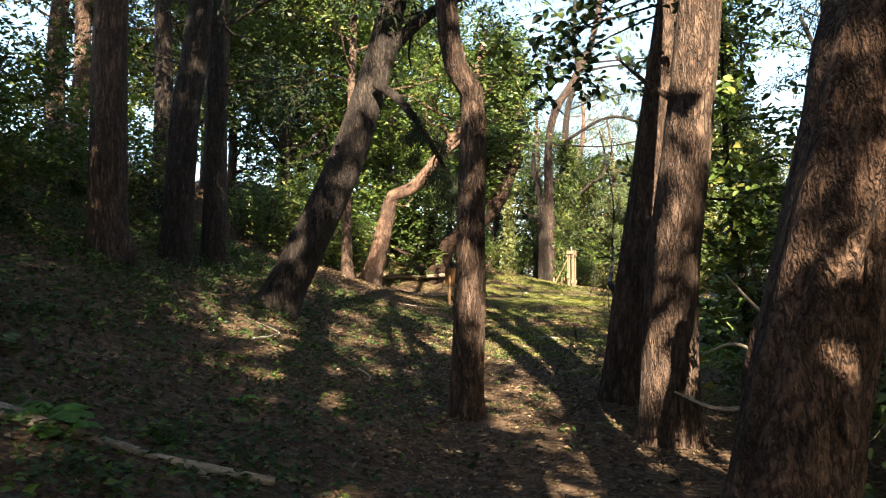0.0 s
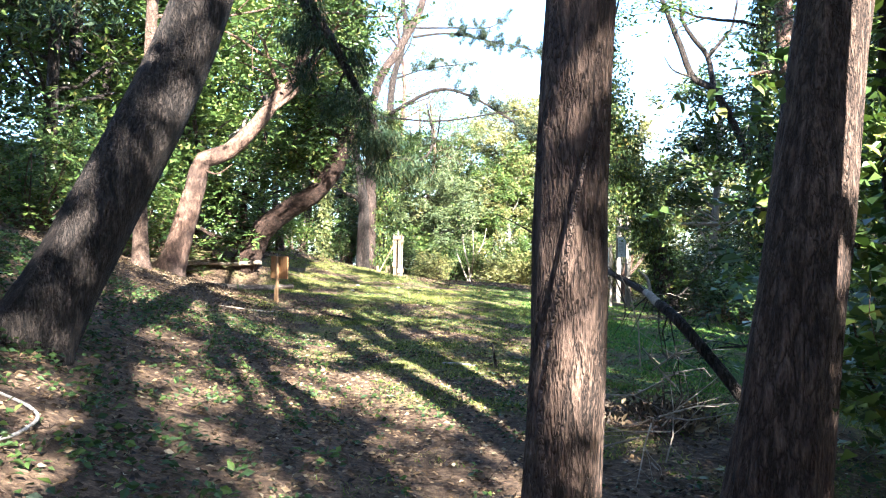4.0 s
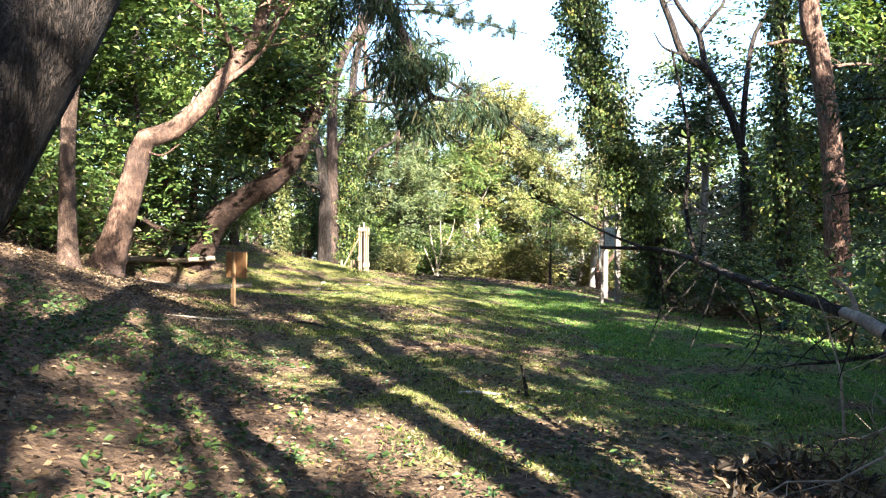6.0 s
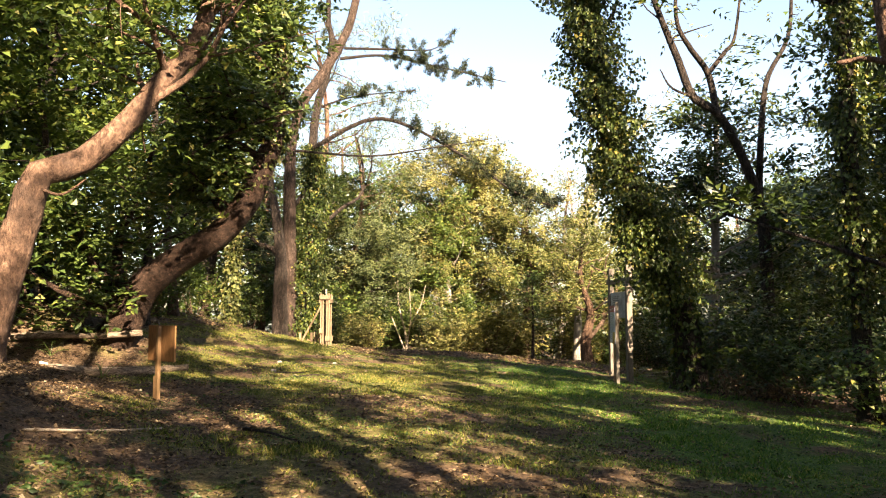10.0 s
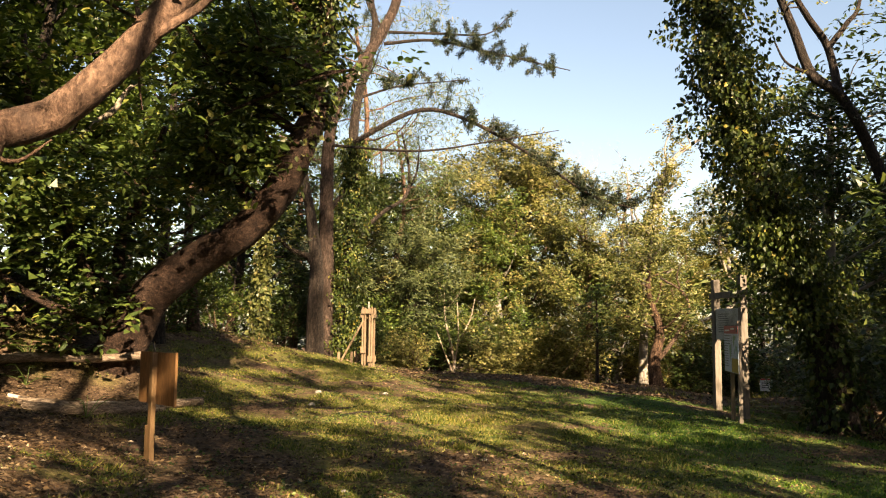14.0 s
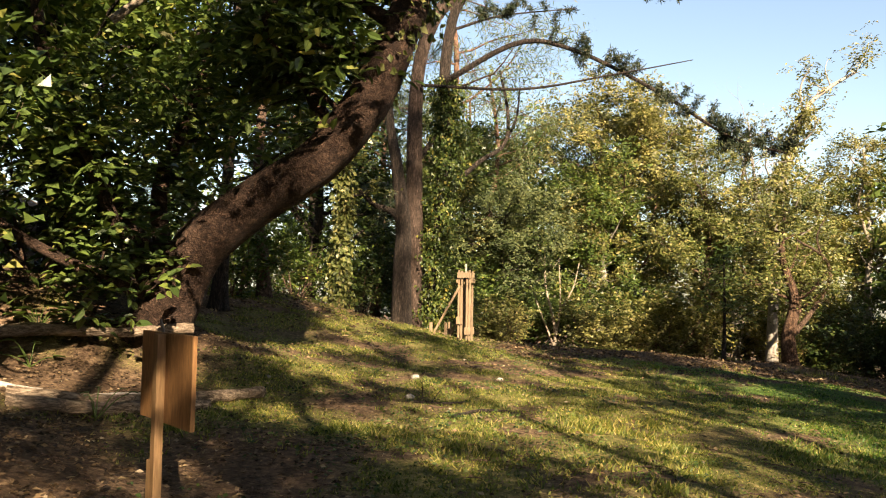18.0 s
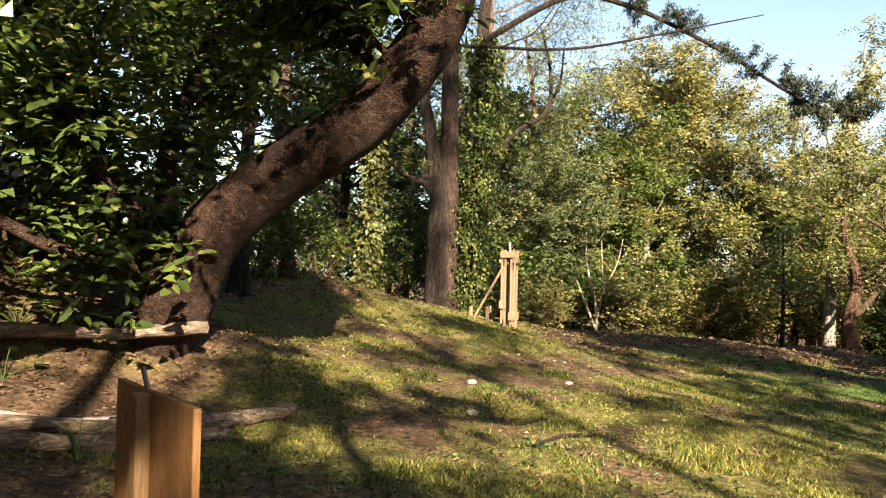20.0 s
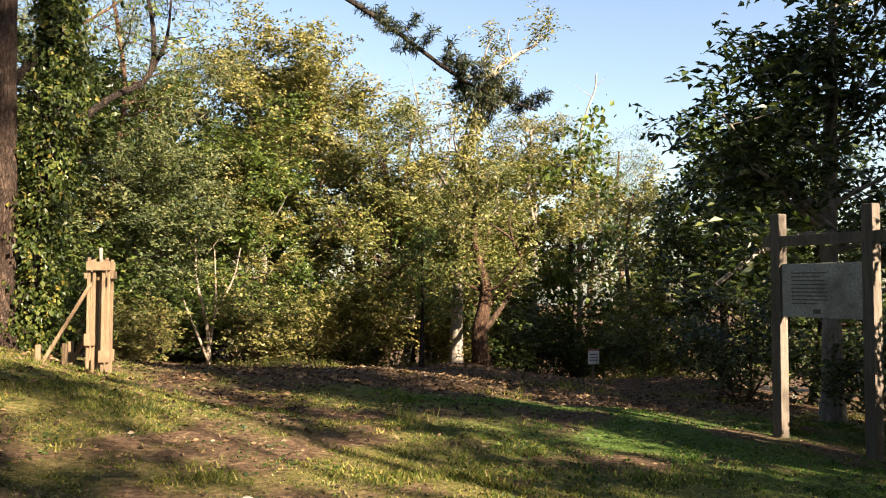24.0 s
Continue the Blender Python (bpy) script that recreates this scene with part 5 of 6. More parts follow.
def broad_plant(x, y, n, size, seed, label, mat):
    rng = np.random.default_rng(seed)
    ob = thing("broad_leaved_plant", label, "plant", foot(x, y, 0.01))
    for i in range(n):
        a = rng.uniform(0, 6.28)
        d = np.array([math.cos(a), math.sin(a), 0])
        h = rng.uniform(0.08, 0.28)
        tip = d * rng.uniform(0.05, 0.28) + np.array([0, 0, h])
        v, f = tube(spline([(0, 0, 0), tuple(tip * 0.6 + np.array([0, 0, 0.03])), tuple(tip)], 6), np.linspace(0.006, 0.004, 6), 5, cap=False)
        child("stalk", mesh_from("stalk", v, f, mat, True), ob)
        L, s = size * rng.uniform(0.7, 1.2), np.array([-d[1], d[0], 0])
        us = np.linspace(0, 1, 6)
        w = np.sin(np.pi * us ** 0.7) * L * 0.42 + 0.002
        row = [tip + d * L * u + np.array([0, 0, 0.25 * L * (u - 1.3 * u * u)]) for u in us]
        vv = np.array([q + s * ww * k + np.array([0, 0, 0.12 * L * abs(k)]) for q, ww in zip(row, w) for k in (-1, 0, 1)])
        ff = np.array([[3 * r + c, 3 * r + c + 1, 3 * r + c + 4, 3 * r + c + 3] for r in range(5) for c in (0, 1)])
        child("leaf", mesh_from("leaf", vv, ff, mat, True), ob)


def toothed_plant(x, y, fronds, size, seed, label, mat):
    """A plant of arching fronds, each a midrib with overlapping toothed leaflets on both sides."""
    rng = np.random.default_rng(seed)
    ob = thing("toothed_plant", label, "plant", foot(x, y, 0.01))
    for i in range(fronds):
        a = 6.28 * i / fronds + rng.uniform(-0.5, 0.5)
        d = np.array([math.cos(a), math.sin(a), 0])
        side = np.array([-d[1], d[0], 0])
        L = size * rng.uniform(0.7, 1.25)
        rib = spline([(0, 0, 0), tuple(d * L * 0.35 + np.array([0, 0, 0.55 * L])), tuple(d * L * 0.8 + np.array([0, 0, 0.6 * L])), tuple(d * L * 1.25 + np.array([0, 0, 0.38 * L]))], 18)
        frond = child("stalk", mesh_from("stalk", *tube(rib, np.linspace(0.005, 0.0015, 18), 5, cap=False), mat, True), ob)
        vv, ff = [], []
        for j in range(4, 18):
            w = L * 0.62 * math.sin(math.pi * min(1, (j - 2.5) / 15.5) ** 0.75) * rng.uniform(0.8, 1.1) + 0.008
            for k in (-1, 1):
                out, n = side * k * w + d * w * 0.42 - np.array([0, 0, 0.22 * w]), len(vv)
                h = rib[j] - rib[j - 1]
                vv += [rib[j - 1] - h * 0.6, rib[j] + h * 0.7, rib[j] + out * 0.5 + h * 0.9, rib[j] + out * 0.72 + h * 0.2, rib[j] + out, rib[j] + out * 0.62 - h * 0.55, rib[j] + out * 0.4 - h * 0.9]
                ff.append([n + q for q in range(7)] if k > 0 else [n + q for q in range(6, -1, -1)])
        child("leaflets", mesh_from("leaflets", np.array(vv), ff, mat), ob)


toothed_plant(-1.95, 4.2, 7, 0.18, 301, "bright green toothed fronds over a fallen branch", LEAF_FRESH)
toothed_plant(-1.86, 4.07, 4, 0.13, 302, "small toothed plant beside a fallen branch", LEAF_FRESH)
toothed_plant(-1.45, 5.9, 4, 0.09, 310, "small bright nettle-like plant in the litter", LEAF_FRESH)
toothed_plant(-2.75, 5.1, 5, 0.12, 311, "toothed green plant on the shaded bank", LEAF_GREEN)
toothed_plant(-3.0, 6.3, 6, 0.13, 312, "toothed green plant on the shaded bank", LEAF_GREEN)
broad_plant(12.25, 27.75, 18, 0.17, 313, "pale broad-leaved plant behind the notice board", LEAF_LIGHT)
broad_plant(12.0, 28.7, 18, 0.17, 314, "pale broad-leaved plant behind the notice board", LEAF_LIGHT)
broad_plant(12.8, 27.9, 18, 0.2, 315, "tall pale broad-leaved plant before dark shrubs", LEAF_LIGHT)
broad_plant(-2.6, 7.2, 7, 0.12, 303, "small sunlit plant on the bank", HERB)
broad_plant(-1.4, 26.15, 9, 0.13, 304, "leafy weed beside the propped log", LEAF_GREEN)
broad_plant(-0.55, 24.6, 7, 0.08, 305, "low weed on the bare soil", LEAF_GREEN)
broad_plant(2.2, 9.0, 7, 0.1, 306, "bright leafy sprig under the fallen limb", LEAF_LIGHT)

broad_plant(-0.9, 27.0, 16, 0.17, 307, "leafy green clump under the leaning tree", LEAF_GREEN)
broad_plant(-1.5, 26.9, 16, 0.17, 308, "leafy green clump beside the propped log", LEAF_GREEN)
broad_plant(-2.1, 27.2, 14, 0.16, 309, "broad-leaved clump in the shade of the bank", LEAF_GREEN)


def leaf_heap(x, y, rad, high, n, seed, label, mat):
    """A low heap of dead fronds and leaves with sticks in it."""
    rng = np.random.default_rng(seed)
    ob = thing("leaf_heap", label, "leaf heap", foot(x, y, 0.02))
    a, u = rng.uniform(0, 6.28, n), np.sqrt(rng.uniform(0, 1, n))
    px, py = rad * u * np.cos(a), rad * 0.7 * u * np.sin(a)
    pz = height(x + px, y + py) - ob.location.z + high * (1 - u * u) * rng.uniform(0.1, 1, n)
    child("dead_leaves", mesh_from("dead_leaves", *leaves(np.stack([px, py, pz], 1), 0.11, rng, 0.35, spread=1.0), mat), ob)
    for k in range(7):
        grown = []
        grow((rng.uniform(-0.4, 0.4) * rad, rng.uniform(-0.3, 0.3) * rad, 0.05), rng.normal(0, 1, 3) * np.array([1, 1, 0.3]) + np.array([0, 0, 0.2]), rng.uniform(0.5, 1.0), 0.01, 1, rng, grown, [], 0.0, 0.5, 2)
        branch_part(ob, grown, BARK_TAN, 4, "stick")


leaf_heap(2.75, 10.9, 0.6, 0.3, 420, 321, "reddish-brown heap of dead fronds by the fallen limb", LITTER)
leaf_heap(11.6, 23.9, 1.1, 0.5, 800, 322, "brown heap of dead fronds between the ivied trunks", LITTER)
leaf_heap(12.6, 24.6, 0.8, 0.4, 500, 323, "brown dead fronds at the foot of the brush", LITTER)

stick("fallen_branch", "dark rotten stick with broken twigs", [(2.6, 25.2, 0), (2.95, 25.5, 0.02), (3.3, 25.6, 0)], 0.018, 0.01, BARK_DARK, 215, 0, 4)
stick("fallen_branch", "scattered dark rotten sticks in the grass", [(2.4, 26.1, 0), (2.75, 26.0, 0.02), (3.0, 26.2, 0)], 0.014, 0.008, BARK_DARK, 216, 0, 4)

# leafy sprig hanging between the first trunks
rng = np.random.default_rng(41)
ob = thing("hanging_sprig", "leafy twig hanging between the cedar trunks", "branch", (2.1, 7.95, 3.95))
grown, tips = [], []
for k in range(5):
    grow((0, 0, 0.1 * k), (-1 - 0.3 * k, rng.uniform(-0.3, 0.3), -0.35 - 0.1 * k), 1.0, 0.012, 1, rng, grown, tips, -0.25, 0.3, 3)
branch_part(ob, grown, BARK_DARK, 4)
child("leafage", foliage("leafage", tips, 8, 0.14, 0.11, LEAF_DARK, rng, 0.7, 0.5, at=(2.1, 7.95, 3.95), low=1.2, oval=True, sprig=4), ob, "", "stuff")


bt = thing("broken_trunk", "leaning broken orange-brown trunk with bare snags", "dead tree", foot(1.78, 5.0, 0.03))
rng = np.random.default_rng(411)
child("trunk", mesh_from("trunk", *tube(spline([(0.0, 0, 0), (0.03, -0.15, 0.9), (0.1, -0.3, 1.25), (0.18, -0.4, 1.65), (0.22, -0.4, 1.95)], 26), np.linspace(0.055, 0.075, 26), 14, 0.1, rng), BARK_ORANGE, True), bt)
for a, b, c, r in (((0.12, -0.1, 0.9), (-0.1, -0.2, 1.0), (-0.3, -0.25, 0.95), 0.012), ((0.2, -0.1, 1.1), (0.0, -0.3, 1.2), (-0.22, -0.4, 1.4), 0.014), ((0.05, 0, 0.6), (-0.2, -0.1, 0.62), (-0.4, 0.0, 0.7), 0.016), ((0.3, -0.15, 1.1), (0.4, -0.6, 1.05), (0.2, -0.9, 1.12), 0.009)):
    child("snag", mesh_from("snag", *tube(spline([a, b, c], 12), np.linspace(r, r * 0.45, 12), 7, 0.1, rng), DEADWOOD, True), bt, "bleached bare snag")
tree("small_tree", "small tree with broad dark leaves beside the trunks", foot(3.2, 8.7), [(0, 0, 0), (-0.05, 0, 1.2), (-0.2, 0, 2.4), (-0.25, 0, 4.2)], 0.05, 0.02, BARK_DARK, 412, LEAF_GREEN, 0.35, 14, 1.1, 0.2, 0, 48, 0.3, 0.1, 0.62, sides=8, oval=True, low=1.0)

# ---- signs and the tree support ----
def trail_sign():
    ob = thing("trail_sign", "brown stained board on a pale stake, seen from behind", "sign", foot(0.21, 21.78, 0.05))
    q = Vector((0.42, -0.91, 0)).normalized()
    turn = Matrix.Rotation(math.atan2(q.y, q.x), 4, "Z")
    nrm = Vector((q.y, -q.x, 0))  # towards the walker's side
    part("stake", box_bm(0.06, 0.045, 1.0, Vector((0, 0, 0.5)) + nrm * 0.036 - q * 0.02, 0.005, turn), WOOD_STAKE, ob, "pale timber stake")
    part("splint", box_bm(0.05, 0.04, 0.36, Vector((0, 0, 0.18)) + nrm * 0.036 - q * 0.08, 0.005, turn), WOOD_STAKE, ob)
    part("splinter", beam_bm(Vector((0, 0, 0.99)) - q * 0.06, Vector((-0.01, 0, 1.07)) - q * 0.09, 0.01, 0.016, 0.002), WOOD_GREY, ob)
    part("board", box_bm(0.7, 0.024, 0.455, (0, 0, 0.778), 0.004, turn), WOOD_BROWN, ob, "dark brown stained board")


def notice_board():
    a, b = Vector((11.1, 28.36, 0)), Vector((10.82, 27.18, 0))
    base = foot(11.1, 27.8, 0)
    ob = thing("notice_board", "weathered timber notice board with faded lettering", "notice board", base)
    d = (b - a).normalized()
    face = Vector((d.y, -d.x, 0))  # towards the clearing
    turn = Matrix.Rotation(math.atan2(d.y, d.x), 4, "Z")
    o = Vector(base)
    posts = []
    for q, hh in ((a, 2.66), (b, 2.72)):
        z0 = gz(q.x, q.y) - 0.15
        c = Vector((q.x, q.y, z0)) - o
        part("post", box_bm(0.135, 0.135, hh + 0.15, c + Vector((0, 0, (hh + 0.15) / 2)), 0.012, turn), WOOD_GREY, ob)
        posts.append(c)
    mid = (posts[0] + posts[1]) / 2
    w = (b - a).length
    top = posts[0].z + 0.15
    part("crossbeam", box_bm(w + 0.42, 0.06, 0.125, Vector((mid.x, mid.y, top + 2.33)) + d * 0.02 + face * 0.03, 0.008, turn), WOOD_GREY, ob)
    pc = Vector((mid.x, mid.y, top + 1.75)) + face * 0.02
    panel = part("panel", box_bm(w - 0.16, 0.04, 0.62, pc, 0.006, turn), PANEL_GREY, ob, "greyed panel with faded dark lettering")
    rng = np.random.default_rng(9)
    for r in range(9):
        L = rng.uniform(0.35, 0.5)
        c = pc + face * 0.0225 + d * (-0.42 + L / 2 + 0.03) + Vector((0, 0, 0.2 - r * 0.044))
        part("line_of_writing", box_bm(L, 0.003, 0.014, c, 0, turn), INK, panel)
    part("seal", box_bm(0.1, 0.003, 0.05, pc + face * 0.0225 + d * -0.05 + Vector((0, 0, -0.24)), 0, turn), INK, panel)


def map_sign():
    c = Vector((9.7, 26.0, 0))
    d = Vector((-0.469, -0.883, 0))
    base = foot(c.x, c.y, 0)
    o = Vector(base)
    ob = thing("map_sign", "pale map sign with red header on two wooden posts", "sign", base)
    face = Vector((d.y, -d.x, 0))
    turn = Matrix.Rotation(math.atan2(d.y, d.x), 4, "Z")
    for k, hh in ((-0.34, 1.5), (0.34, 1.72)):
        q = c + d * k
        z = Vector((q.x, q.y, gz(q.x, q.y) - 0.1)) - o
        part("post", box_bm(0.07, 0.065, hh + 0.1, z + Vector((0, 0, (hh + 0.1) / 2)), 0.006, turn), WOOD_NEW if hh < 1.6 else WOOD_GREY, ob)
    pc = Vector((0, 0, 1.24)) + face * 0.06
    part("backing_frame", box_bm(1.31, 0.03, 0.83, pc - face * 0.014, 0.004, turn), WOOD_GREY, ob, "greyish timber backing")
    panel = part("panel", box_bm(1.28, 0.012, 0.8, pc + face * 0.008, 0.003, turn), PRINT_BLUE, ob, "pale blue printed panel")
    at = lambda u, v, k=0.0155: pc + face * k + d * u + Vector((0, 0, v))
    part("header", box_bm(1.28, 0.004, 0.135, at(0, 0.332), 0, turn), PRINT_RED, panel, "faded red header strip")
    part("emblem", box_bm(0.1, 0.004, 0.08, at(0.56, 0.332, 0.019), 0, turn), INK, panel)
    for k in range(2):
        part("title_bar", box_bm(0.42 - 0.1 * k, 0.003, 0.026, at(-0.33 + 0.5 * k, 0.32 + 0.025 * k, 0.0185), 0, turn), WHITE_PRINT, panel)
    part("ochre_block", box_bm(0.56, 0.004, 0.235, at(0.34, -0.275), 0, turn), PRINT_OCHRE, panel)
    part("rule", box_bm(0.006, 0.003, 0.6, at(0.05, -0.06, 0.0155), 0, turn), INK, panel)
    rng = np.random.default_rng(10)
    for r in range(13):
        L = rng.uniform(0.5, 0.62) if r < 4 else rng.uniform(0.3, 0.38)
        part("line_of_writing", box_bm(L, 0.003, 0.013, at(-0.61 + L / 2, 0.225 - r * 0.044), 0, turn), INK, panel)
    for u, v, su, sv in ((0.25, 0.14, 0.16, 0.24), (0.36, 0.19, 0.2, 0.1), (0.48, 0.02, 0.2, 0.16), (0.33, -0.04, 0.08, 0.12), (-0.07, -0.04, 0.2, 0.34), (0.58, -0.07, 0.05, 0.14)):
        bm = bmesh.new()
        bmesh.ops.create_circle(bm, cap_ends=True, segments=14, radius=0.5)
        for vv in bm.verts:
            vv.co *= 0.8 + 0.5 * noise.noise(vv.co * 3 + Vector((u * 9, v * 9, 0)))
        bmesh.ops.transform(bm, matrix=Matrix.Translation(at(u, v, 0.017)) @ turn @ Matrix.Rotation(radians(90), 4, "X") @ Matrix.Diagonal((su, sv, 1, 1)), verts=bm.verts)
        part("printed_area", bm, PRINT_GREEN, panel)


def small_sign():
    base = foot(22.4, 40.4, 0)
    ob = thing("small_sign", "small white sign on a short post in the woods", "sign", base)
    turn = Matrix.Rotation(radians(-35), 4, "Z")
    part("post", box_bm(0.07, 0.06, 0.95, (0, 0, 0.42), 0.005, turn), WOOD_GREY, ob)
    panel = part("panel", box_bm(0.36, 0.02, 0.48, Vector((0, 0, 0.85)) + turn @ Vector((0, -0.045, 0)), 0.003, turn), WHITE_PRINT, ob)
    part("header", box_bm(0.36, 0.004, 0.05, Vector((0, 0, 1.06)) + turn @ Vector((0, -0.058, 0)), 0, turn), PRINT_RED, panel)
    for r in range(3):
        part("line_of_writing", box_bm(0.26, 0.003, 0.03, Vector((0, 0, 0.92 - 0.09 * r)) + turn @ Vector((0, -0.0575, 0)), 0, turn), INK, panel)


def tree_support():
    base = foot(5.45, 35.2, 0)
    ob = thing("tree_support", "new pale timber support frame round a young tree", "tree support", base)
    ob.rotation_euler = (0, 0, radians(-32))
    for x in (-0.095, 0.095):
        for y in (-0.09, 0.09):
            for k in (-0.03, 0.03):
                part("upright", box_bm(0.038, 0.045, 1.6 - 0.05 * (k > 0) + 0.06 * (x * y > 0), (x + k * 1.15, y, 0.74), 0.006), WOOD_NEW, ob)
            part("spacer", box_bm(0.14, 0.04, 0.16, (x, y - 0.048 * (1 if y < 0 else -1), 0.45 if x < 0 else 0.22), 0.005), WOOD_NEW, ob)
    for y in (-0.14, 0.14):
        part("crosspiece", box_bm(0.31, 0.04, 0.12, (0, y, 1.45), 0.005), WOOD_NEW, ob)
    for x in (-0.17, 0.17):
        part("crosspiece", box_bm(0.04, 0.22, 0.1, (x, 0, 1.33), 0.005), WOOD_NEW, ob)
    part("brace", beam_bm((-0.08, -0.2, 1.2), (-0.72, -0.24, 0.05), 0.055, 0.045), WOOD_NEW, ob)
    part("brace", beam_bm((0.05, 0.2, 1.0), (-0.45, 0.24, 0.05), 0.055, 0.045), WOOD_NEW, ob)
    for x, y in ((-0.7, -0.3), (-0.42, -0.1), (-0.45, 0.3)):
        part("peg", box_bm(0.06, 0.06, 0.5, (x, y, 0.15), 0.005), WOOD_NEW, ob)
    rng = np.random.default_rng(6)
    y = thing("young_tree", "thin staked young tree tied with rope", "tree", base)
    child("trunk", mesh_from("trunk", *tube(spline([(0, 0, -0.05), (0.02, 0, 0.8), (0, 0.02, 1.7)], 12), np.linspace(0.035, 0.025, 12), 10, 0.05, rng), BARK_GREY, True), y)
    for z in (1.28, 1.34, 1.4):
        bm = bmesh.new()
        bmesh.ops.create_cone(bm, segments=12, radius1=0.06, radius2=0.06, depth=0.045, cap_ends=True)
        bmesh.ops.transform(bm, matrix=Matrix.Translation((0, 0.01, z)), verts=bm.verts)
        part("rope_tie", bm, ROPE, y)


trail_sign()
notice_board()
map_sign()
small_sign()
tree_support()


# ---- what covers the ground ----
def scatter(n, x0, x1, y0, y1, rng):
    return rng.uniform(x0, x1, n), rng.uniform(y0, y1, n)


def build_grass():
    rng = np.random.default_rng(90)
    x, y = scatter(330000, -2.5, 15, 6, 40.5, rng)
    g = grassy(x, y)
    # blades are set densest just right of the camera's path
    near = np.exp(-((x - camera_lane(y) - 2.0) / 5.5) ** 2) * (1.2 - 0.5 * smooth(y, 20, 38))
    keep = rng.uniform(0, 1, len(x)) < np.clip(g, 0, 1) * (0.25 + 0.75 * near)
    x, y = x[keep], y[keep]
    x, y = np.repeat(x, 3) + rng.normal(0, 0.025, 3 * len(x)), np.repeat(y, 3) + rng.normal(0, 0.025, 3 * len(y))
    n = len(x)
    z = height(x, y) - 0.005
    tall = 0.016 + 0.024 * patchy(x, y, 0.8) ** 1.5 + 0.09 * np.clip(patchy(x + 11, y + 7, 0.45) - 0.68, 0, 1) * 1.7
    h = tall * rng.uniform(0.5, 1.4, n)
    a = rng.uniform(0, 6.28, n)
    w = 0.0045 + 0.0005 * np.clip(y, 0, 20) * 0.5
    lean = rng.normal(0, 0.6, (n, 2)) * h[:, None]
    p = np.stack([x, y, z], 1)
    s = np.stack([np.cos(a), np.sin(a), np.zeros(n)], 1) * w[:, None]
    t = p + np.stack([lean[:, 0], lean[:, 1], h], 1)
    v = np.stack([p - s, p + s, t], 1)
    lush = rng.uniform(0, 1, n) < lushness(x, y)
    for pick, mat, label in ((~lush, GRASS, "short patchy yellow-green grass of the clearing"), (lush, GRASS_LUSH, "lush deep green grass on the lower side")):
        blades = v[pick].reshape(-1, 3)
        tagged(new("grass", mesh_from("grass", blades, np.arange(len(blades)).reshape(-1, 3), mat)), label, "grass", "", "stuff")


def build_litter():
    rng = np.random.default_rng(91)
    x, y = scatter(100000, -7, 6, 1.0, 22, rng)
    # leaves thin out with distance from the camera's path
    keep = rng.uniform(0, 1, len(x)) < (1 - 0.55 * grassy(x, y)) * np.exp(-((x - camera_lane(y)) / 4.5) ** 2)
    x2, y2 = scatter(42000, -4, 13, 18, 39, rng)
    keep2 = rng.uniform(0, 1, len(x2)) < (1 - 0.6 * grassy(x2, y2)) * 0.6
    x3, y3 = scatter(26000, -4, 3.5, 19, 29, rng)
    keep3 = rng.uniform(0, 1, len(x3)) < (1 - 0.7 * grassy(x3, y3)) * smooth(-x3 + 0.12 * (y3 - 24), -2.5, 1.0)
    x4, y4 = scatter(16000, 6, 23, 30, 43, rng)
    keep4 = rng.uniform(0, 1, len(x4)) < (1 - grassy(x4, y4)) * 0.8
    x, y = np.concatenate([x[keep], x2[keep2], x3[keep3], x4[keep4]]), np.concatenate([y[keep], y2[keep2], y3[keep3], y4[keep4]])
    c = np.stack([x, y, height(x, y) + rng.uniform(0.004, 0.02, len(x))], 1)
    d = rng.normal(0, 1, c.shape) * np.array([1, 1, 0.12])
    v, f = leaves(c, 0.046 + 0.04 * smooth(y, 29, 33)[:, None], rng, 0.55, along=d * 2, spread=0.2)
    tagged(new("leaf_litter", mesh_from("leaf_litter", v, f, LITTER)), "brown dead leaves strewn over the forest floor", "leaf litter", "", "stuff")
    n = 2600
    x, y = scatter(n, -6, 5, 1.5, 24, rng)
    pieces = []
    for i in range(n):
        a, L = rng.uniform(0, 6.28), rng.uniform(0.06, 0.3)
        q = np.array([[0, 0, 0], [math.cos(a) * L / 2, math.sin(a) * L / 2, 0.01], [math.cos(a + 0.3) * L, math.sin(a + 0.3) * L, 0.0]])
        q = q + np.array([x[i], y[i], 0])
        q[:, 2] += height(q[:, 0], q[:, 1]) + 0.006
        pieces.append(tube(q, np.array([0.004, 0.0035, 0.002]) * rng.uniform(0.6, 1.5), 4, cap=False))
    tagged(new("twig_litter", mesh_from("twig_litter", *joined(pieces), BARK_TAN)), "small dead twigs scattered over the ground", "twigs", "", "stuff")


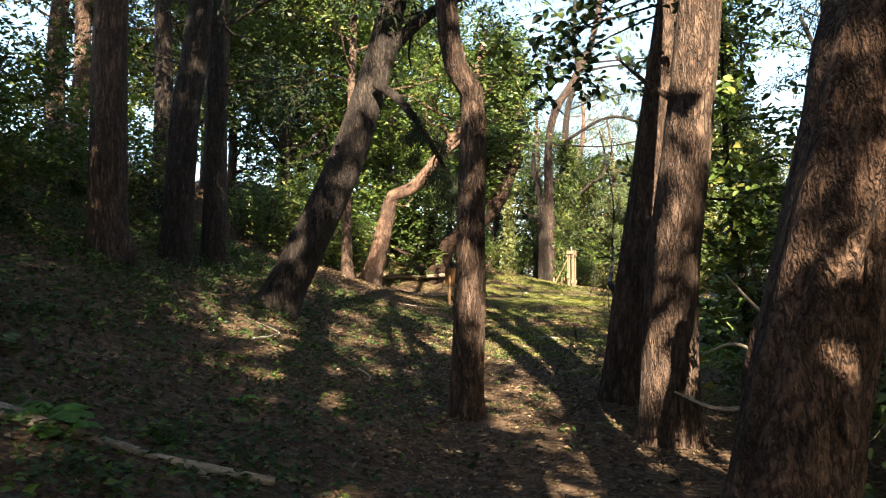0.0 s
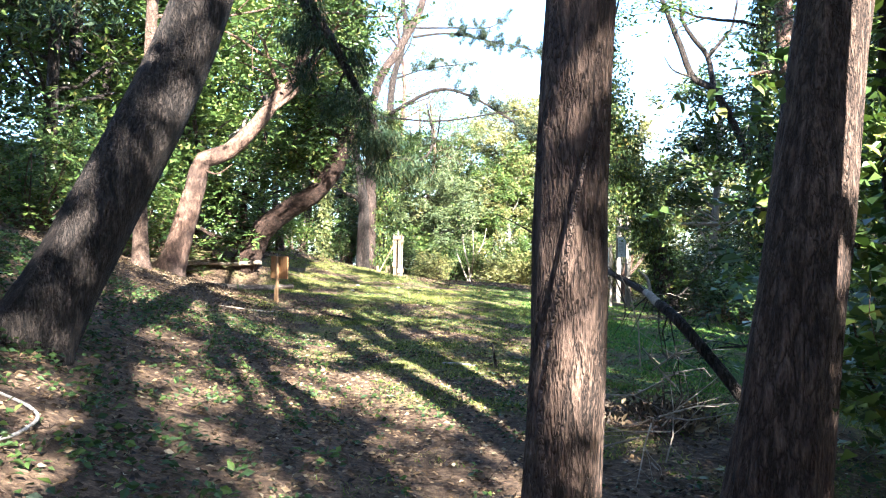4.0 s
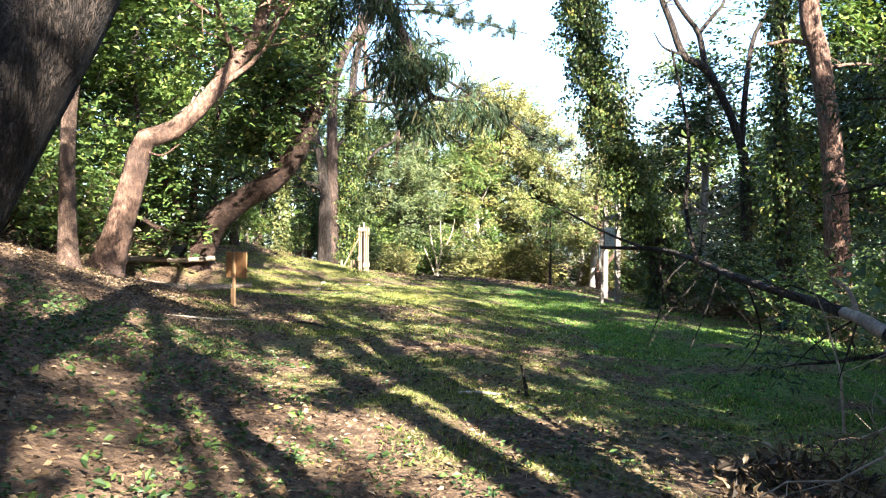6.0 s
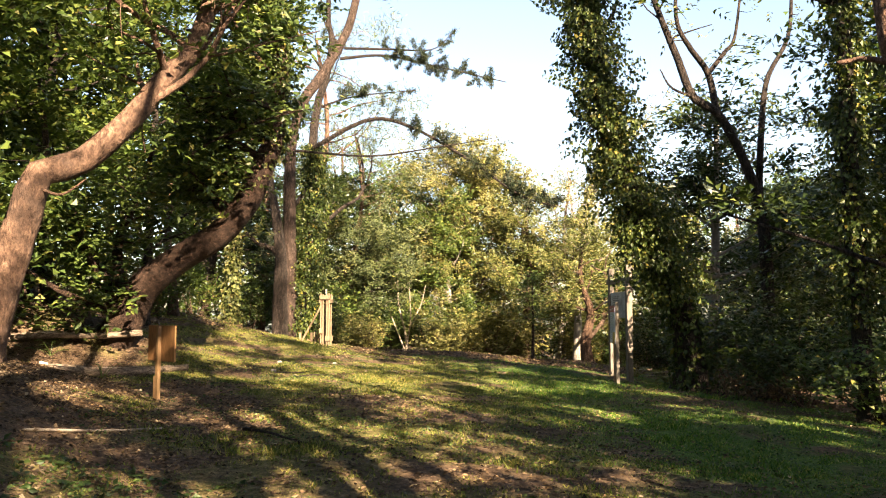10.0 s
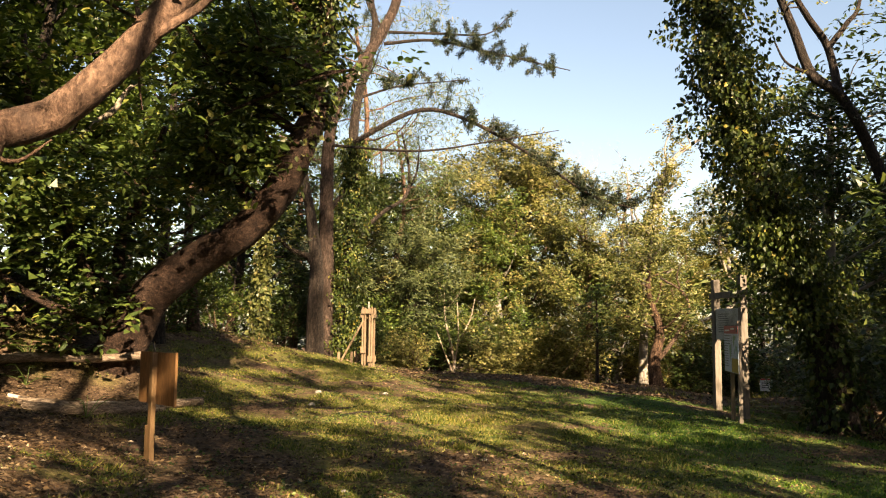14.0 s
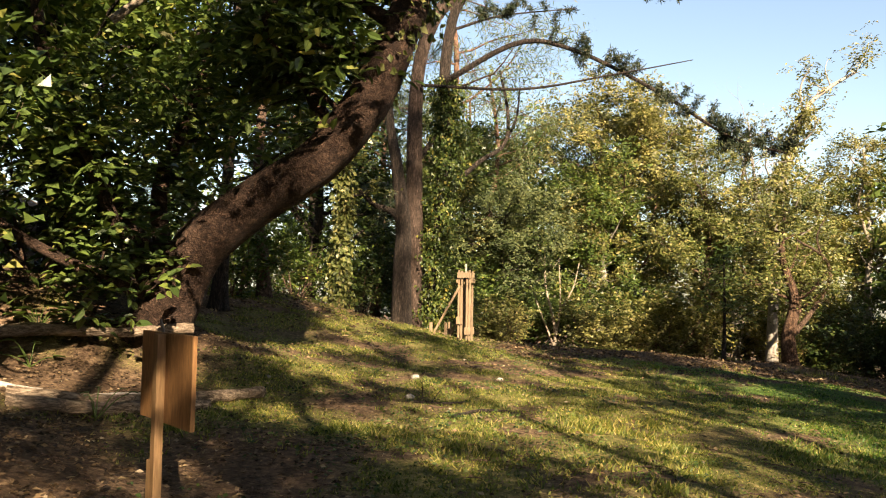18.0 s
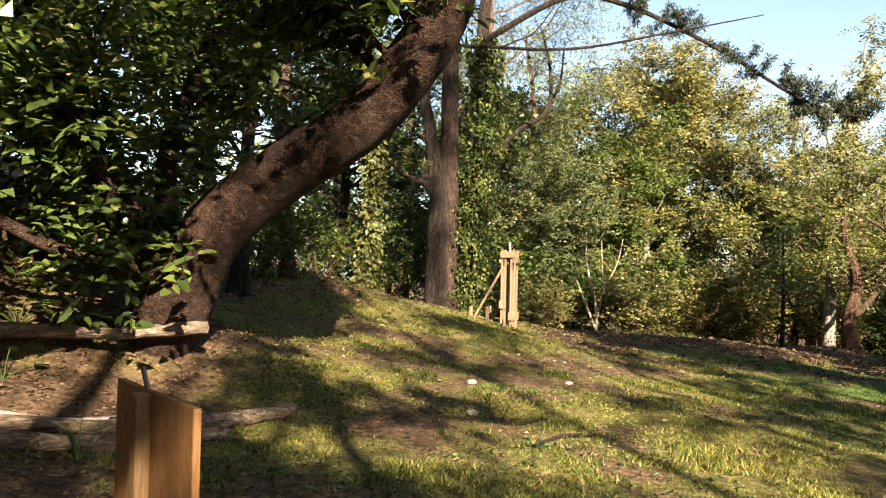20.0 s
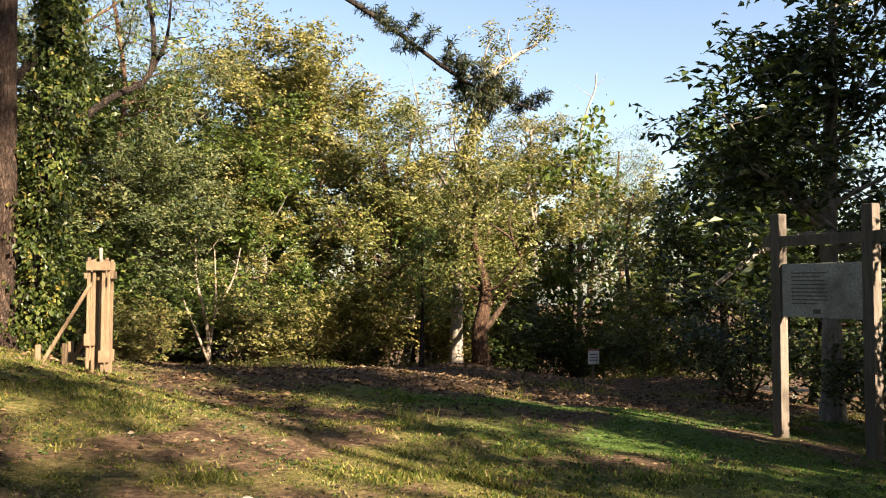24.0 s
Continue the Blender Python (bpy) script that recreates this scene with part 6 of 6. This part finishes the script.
def build_herbs():
    rng = np.random.default_rng(92)
    x, y = scatter(21000, -9, 2.8, 1.6, 17, rng)
    bank = smooth(-x + 0.05 * y, -0.3, 2.2) * (0.35 + 0.9 * patchy(x, y, 0.9)) + 0.25 * smooth(patchy(x + 5, y, 0.7), 0.55, 0.8)
    keep = rng.uniform(0, 1, len(x)) < bank * 0.8 * (0.4 + 0.6 * np.maximum(smooth(-x, 2.3, 3.6), 1 - smooth(y, 4.2, 6.0)))
    x, y = x[keep], y[keep]
    k = 7
    n = len(x)
    h = np.repeat(0.03 + 0.13 * patchy(x, y + 9, 1.3) * smooth(-x, 0, 3), k) * rng.uniform(0.3, 1.2, n * k)
    cx, cy = np.repeat(x, k) + rng.normal(0, 0.05, n * k), np.repeat(y, k) + rng.normal(0, 0.05, n * k)
    c = np.stack([cx, cy, height(cx, cy) + h], 1)
    d = rng.normal(0, 1, c.shape) * np.array([1, 1, 0.3])
    v, f = leaves(c, 0.056, rng, 0.6, along=d * 1.5, spread=0.3)
    tagged(new("ground_herbs", mesh_from("ground_herbs", v, f, HERB)), "low dark green herbs covering the shaded bank", "herbs", "", "stuff")


def build_tufts():
    """Tufts of long grass and weeds on the litter beyond the crest and about the notice board."""
    rng = np.random.default_rng(94)
    x, y = scatter(900, 7, 20, 28, 41, rng)
    keep = rng.uniform(0, 1, len(x)) < 0.7 * smooth(patchy(x + 9, y, 1.5), 0.5, 0.8)
    x, y = x[keep], y[keep]
    k = 26
    n = len(x) * k
    px, py = np.repeat(x, k) + rng.normal(0, 0.12, n), np.repeat(y, k) + rng.normal(0, 0.12, n)
    p = np.stack([px, py, height(px, py) - 0.01], 1)
    h = rng.uniform(0.05, 0.2, n)
    a = rng.uniform(0, 6.28, n)
    w = np.stack([np.cos(a), np.sin(a), np.zeros(n)], 1) * 0.007
    t = p + np.concatenate([rng.normal(0, 0.45, (n, 2)) * h[:, None], h[:, None]], 1)
    tagged(new("grass_tufts", mesh_from("grass_tufts", np.stack([p - w, p + w, t], 1).reshape(-1, 3), np.arange(3 * n).reshape(-1, 3), GRASS)), "loose tufts of long grass on brown litter", "grass", "", "stuff")


def build_clover():
    rng = np.random.default_rng(93)
    x, y = scatter(15000, -2.5, 10, 7, 34, rng)
    keep = rng.uniform(0, 1, len(x)) < np.clip(1.5 * patchy(x + 21, y, 0.9) - 0.45, 0, 1) * smooth(x - 0.2 * (y - 14), -3.2, -0.5)
    x, y = np.repeat(x[keep], 5) + rng.normal(0, 0.04, 5 * keep.sum()), np.repeat(y[keep], 5) + rng.normal(0, 0.04, 5 * keep.sum())
    c = np.stack([x, y, height(x, y) + rng.uniform(0.008, 0.035, len(x))], 1)
    v, f = leaves(c, 0.034, rng, 0.75, along=rng.normal(0, 1, c.shape) * np.array([1.5, 1.5, 0.2]), spread=0.3)
    tagged(new("clover", mesh_from("clover", v, f, HERB)), "small round-leaved herbs among the grass", "herbs", "", "stuff")


build_grass()
build_tufts()
build_clover()
build_litter()
build_herbs()
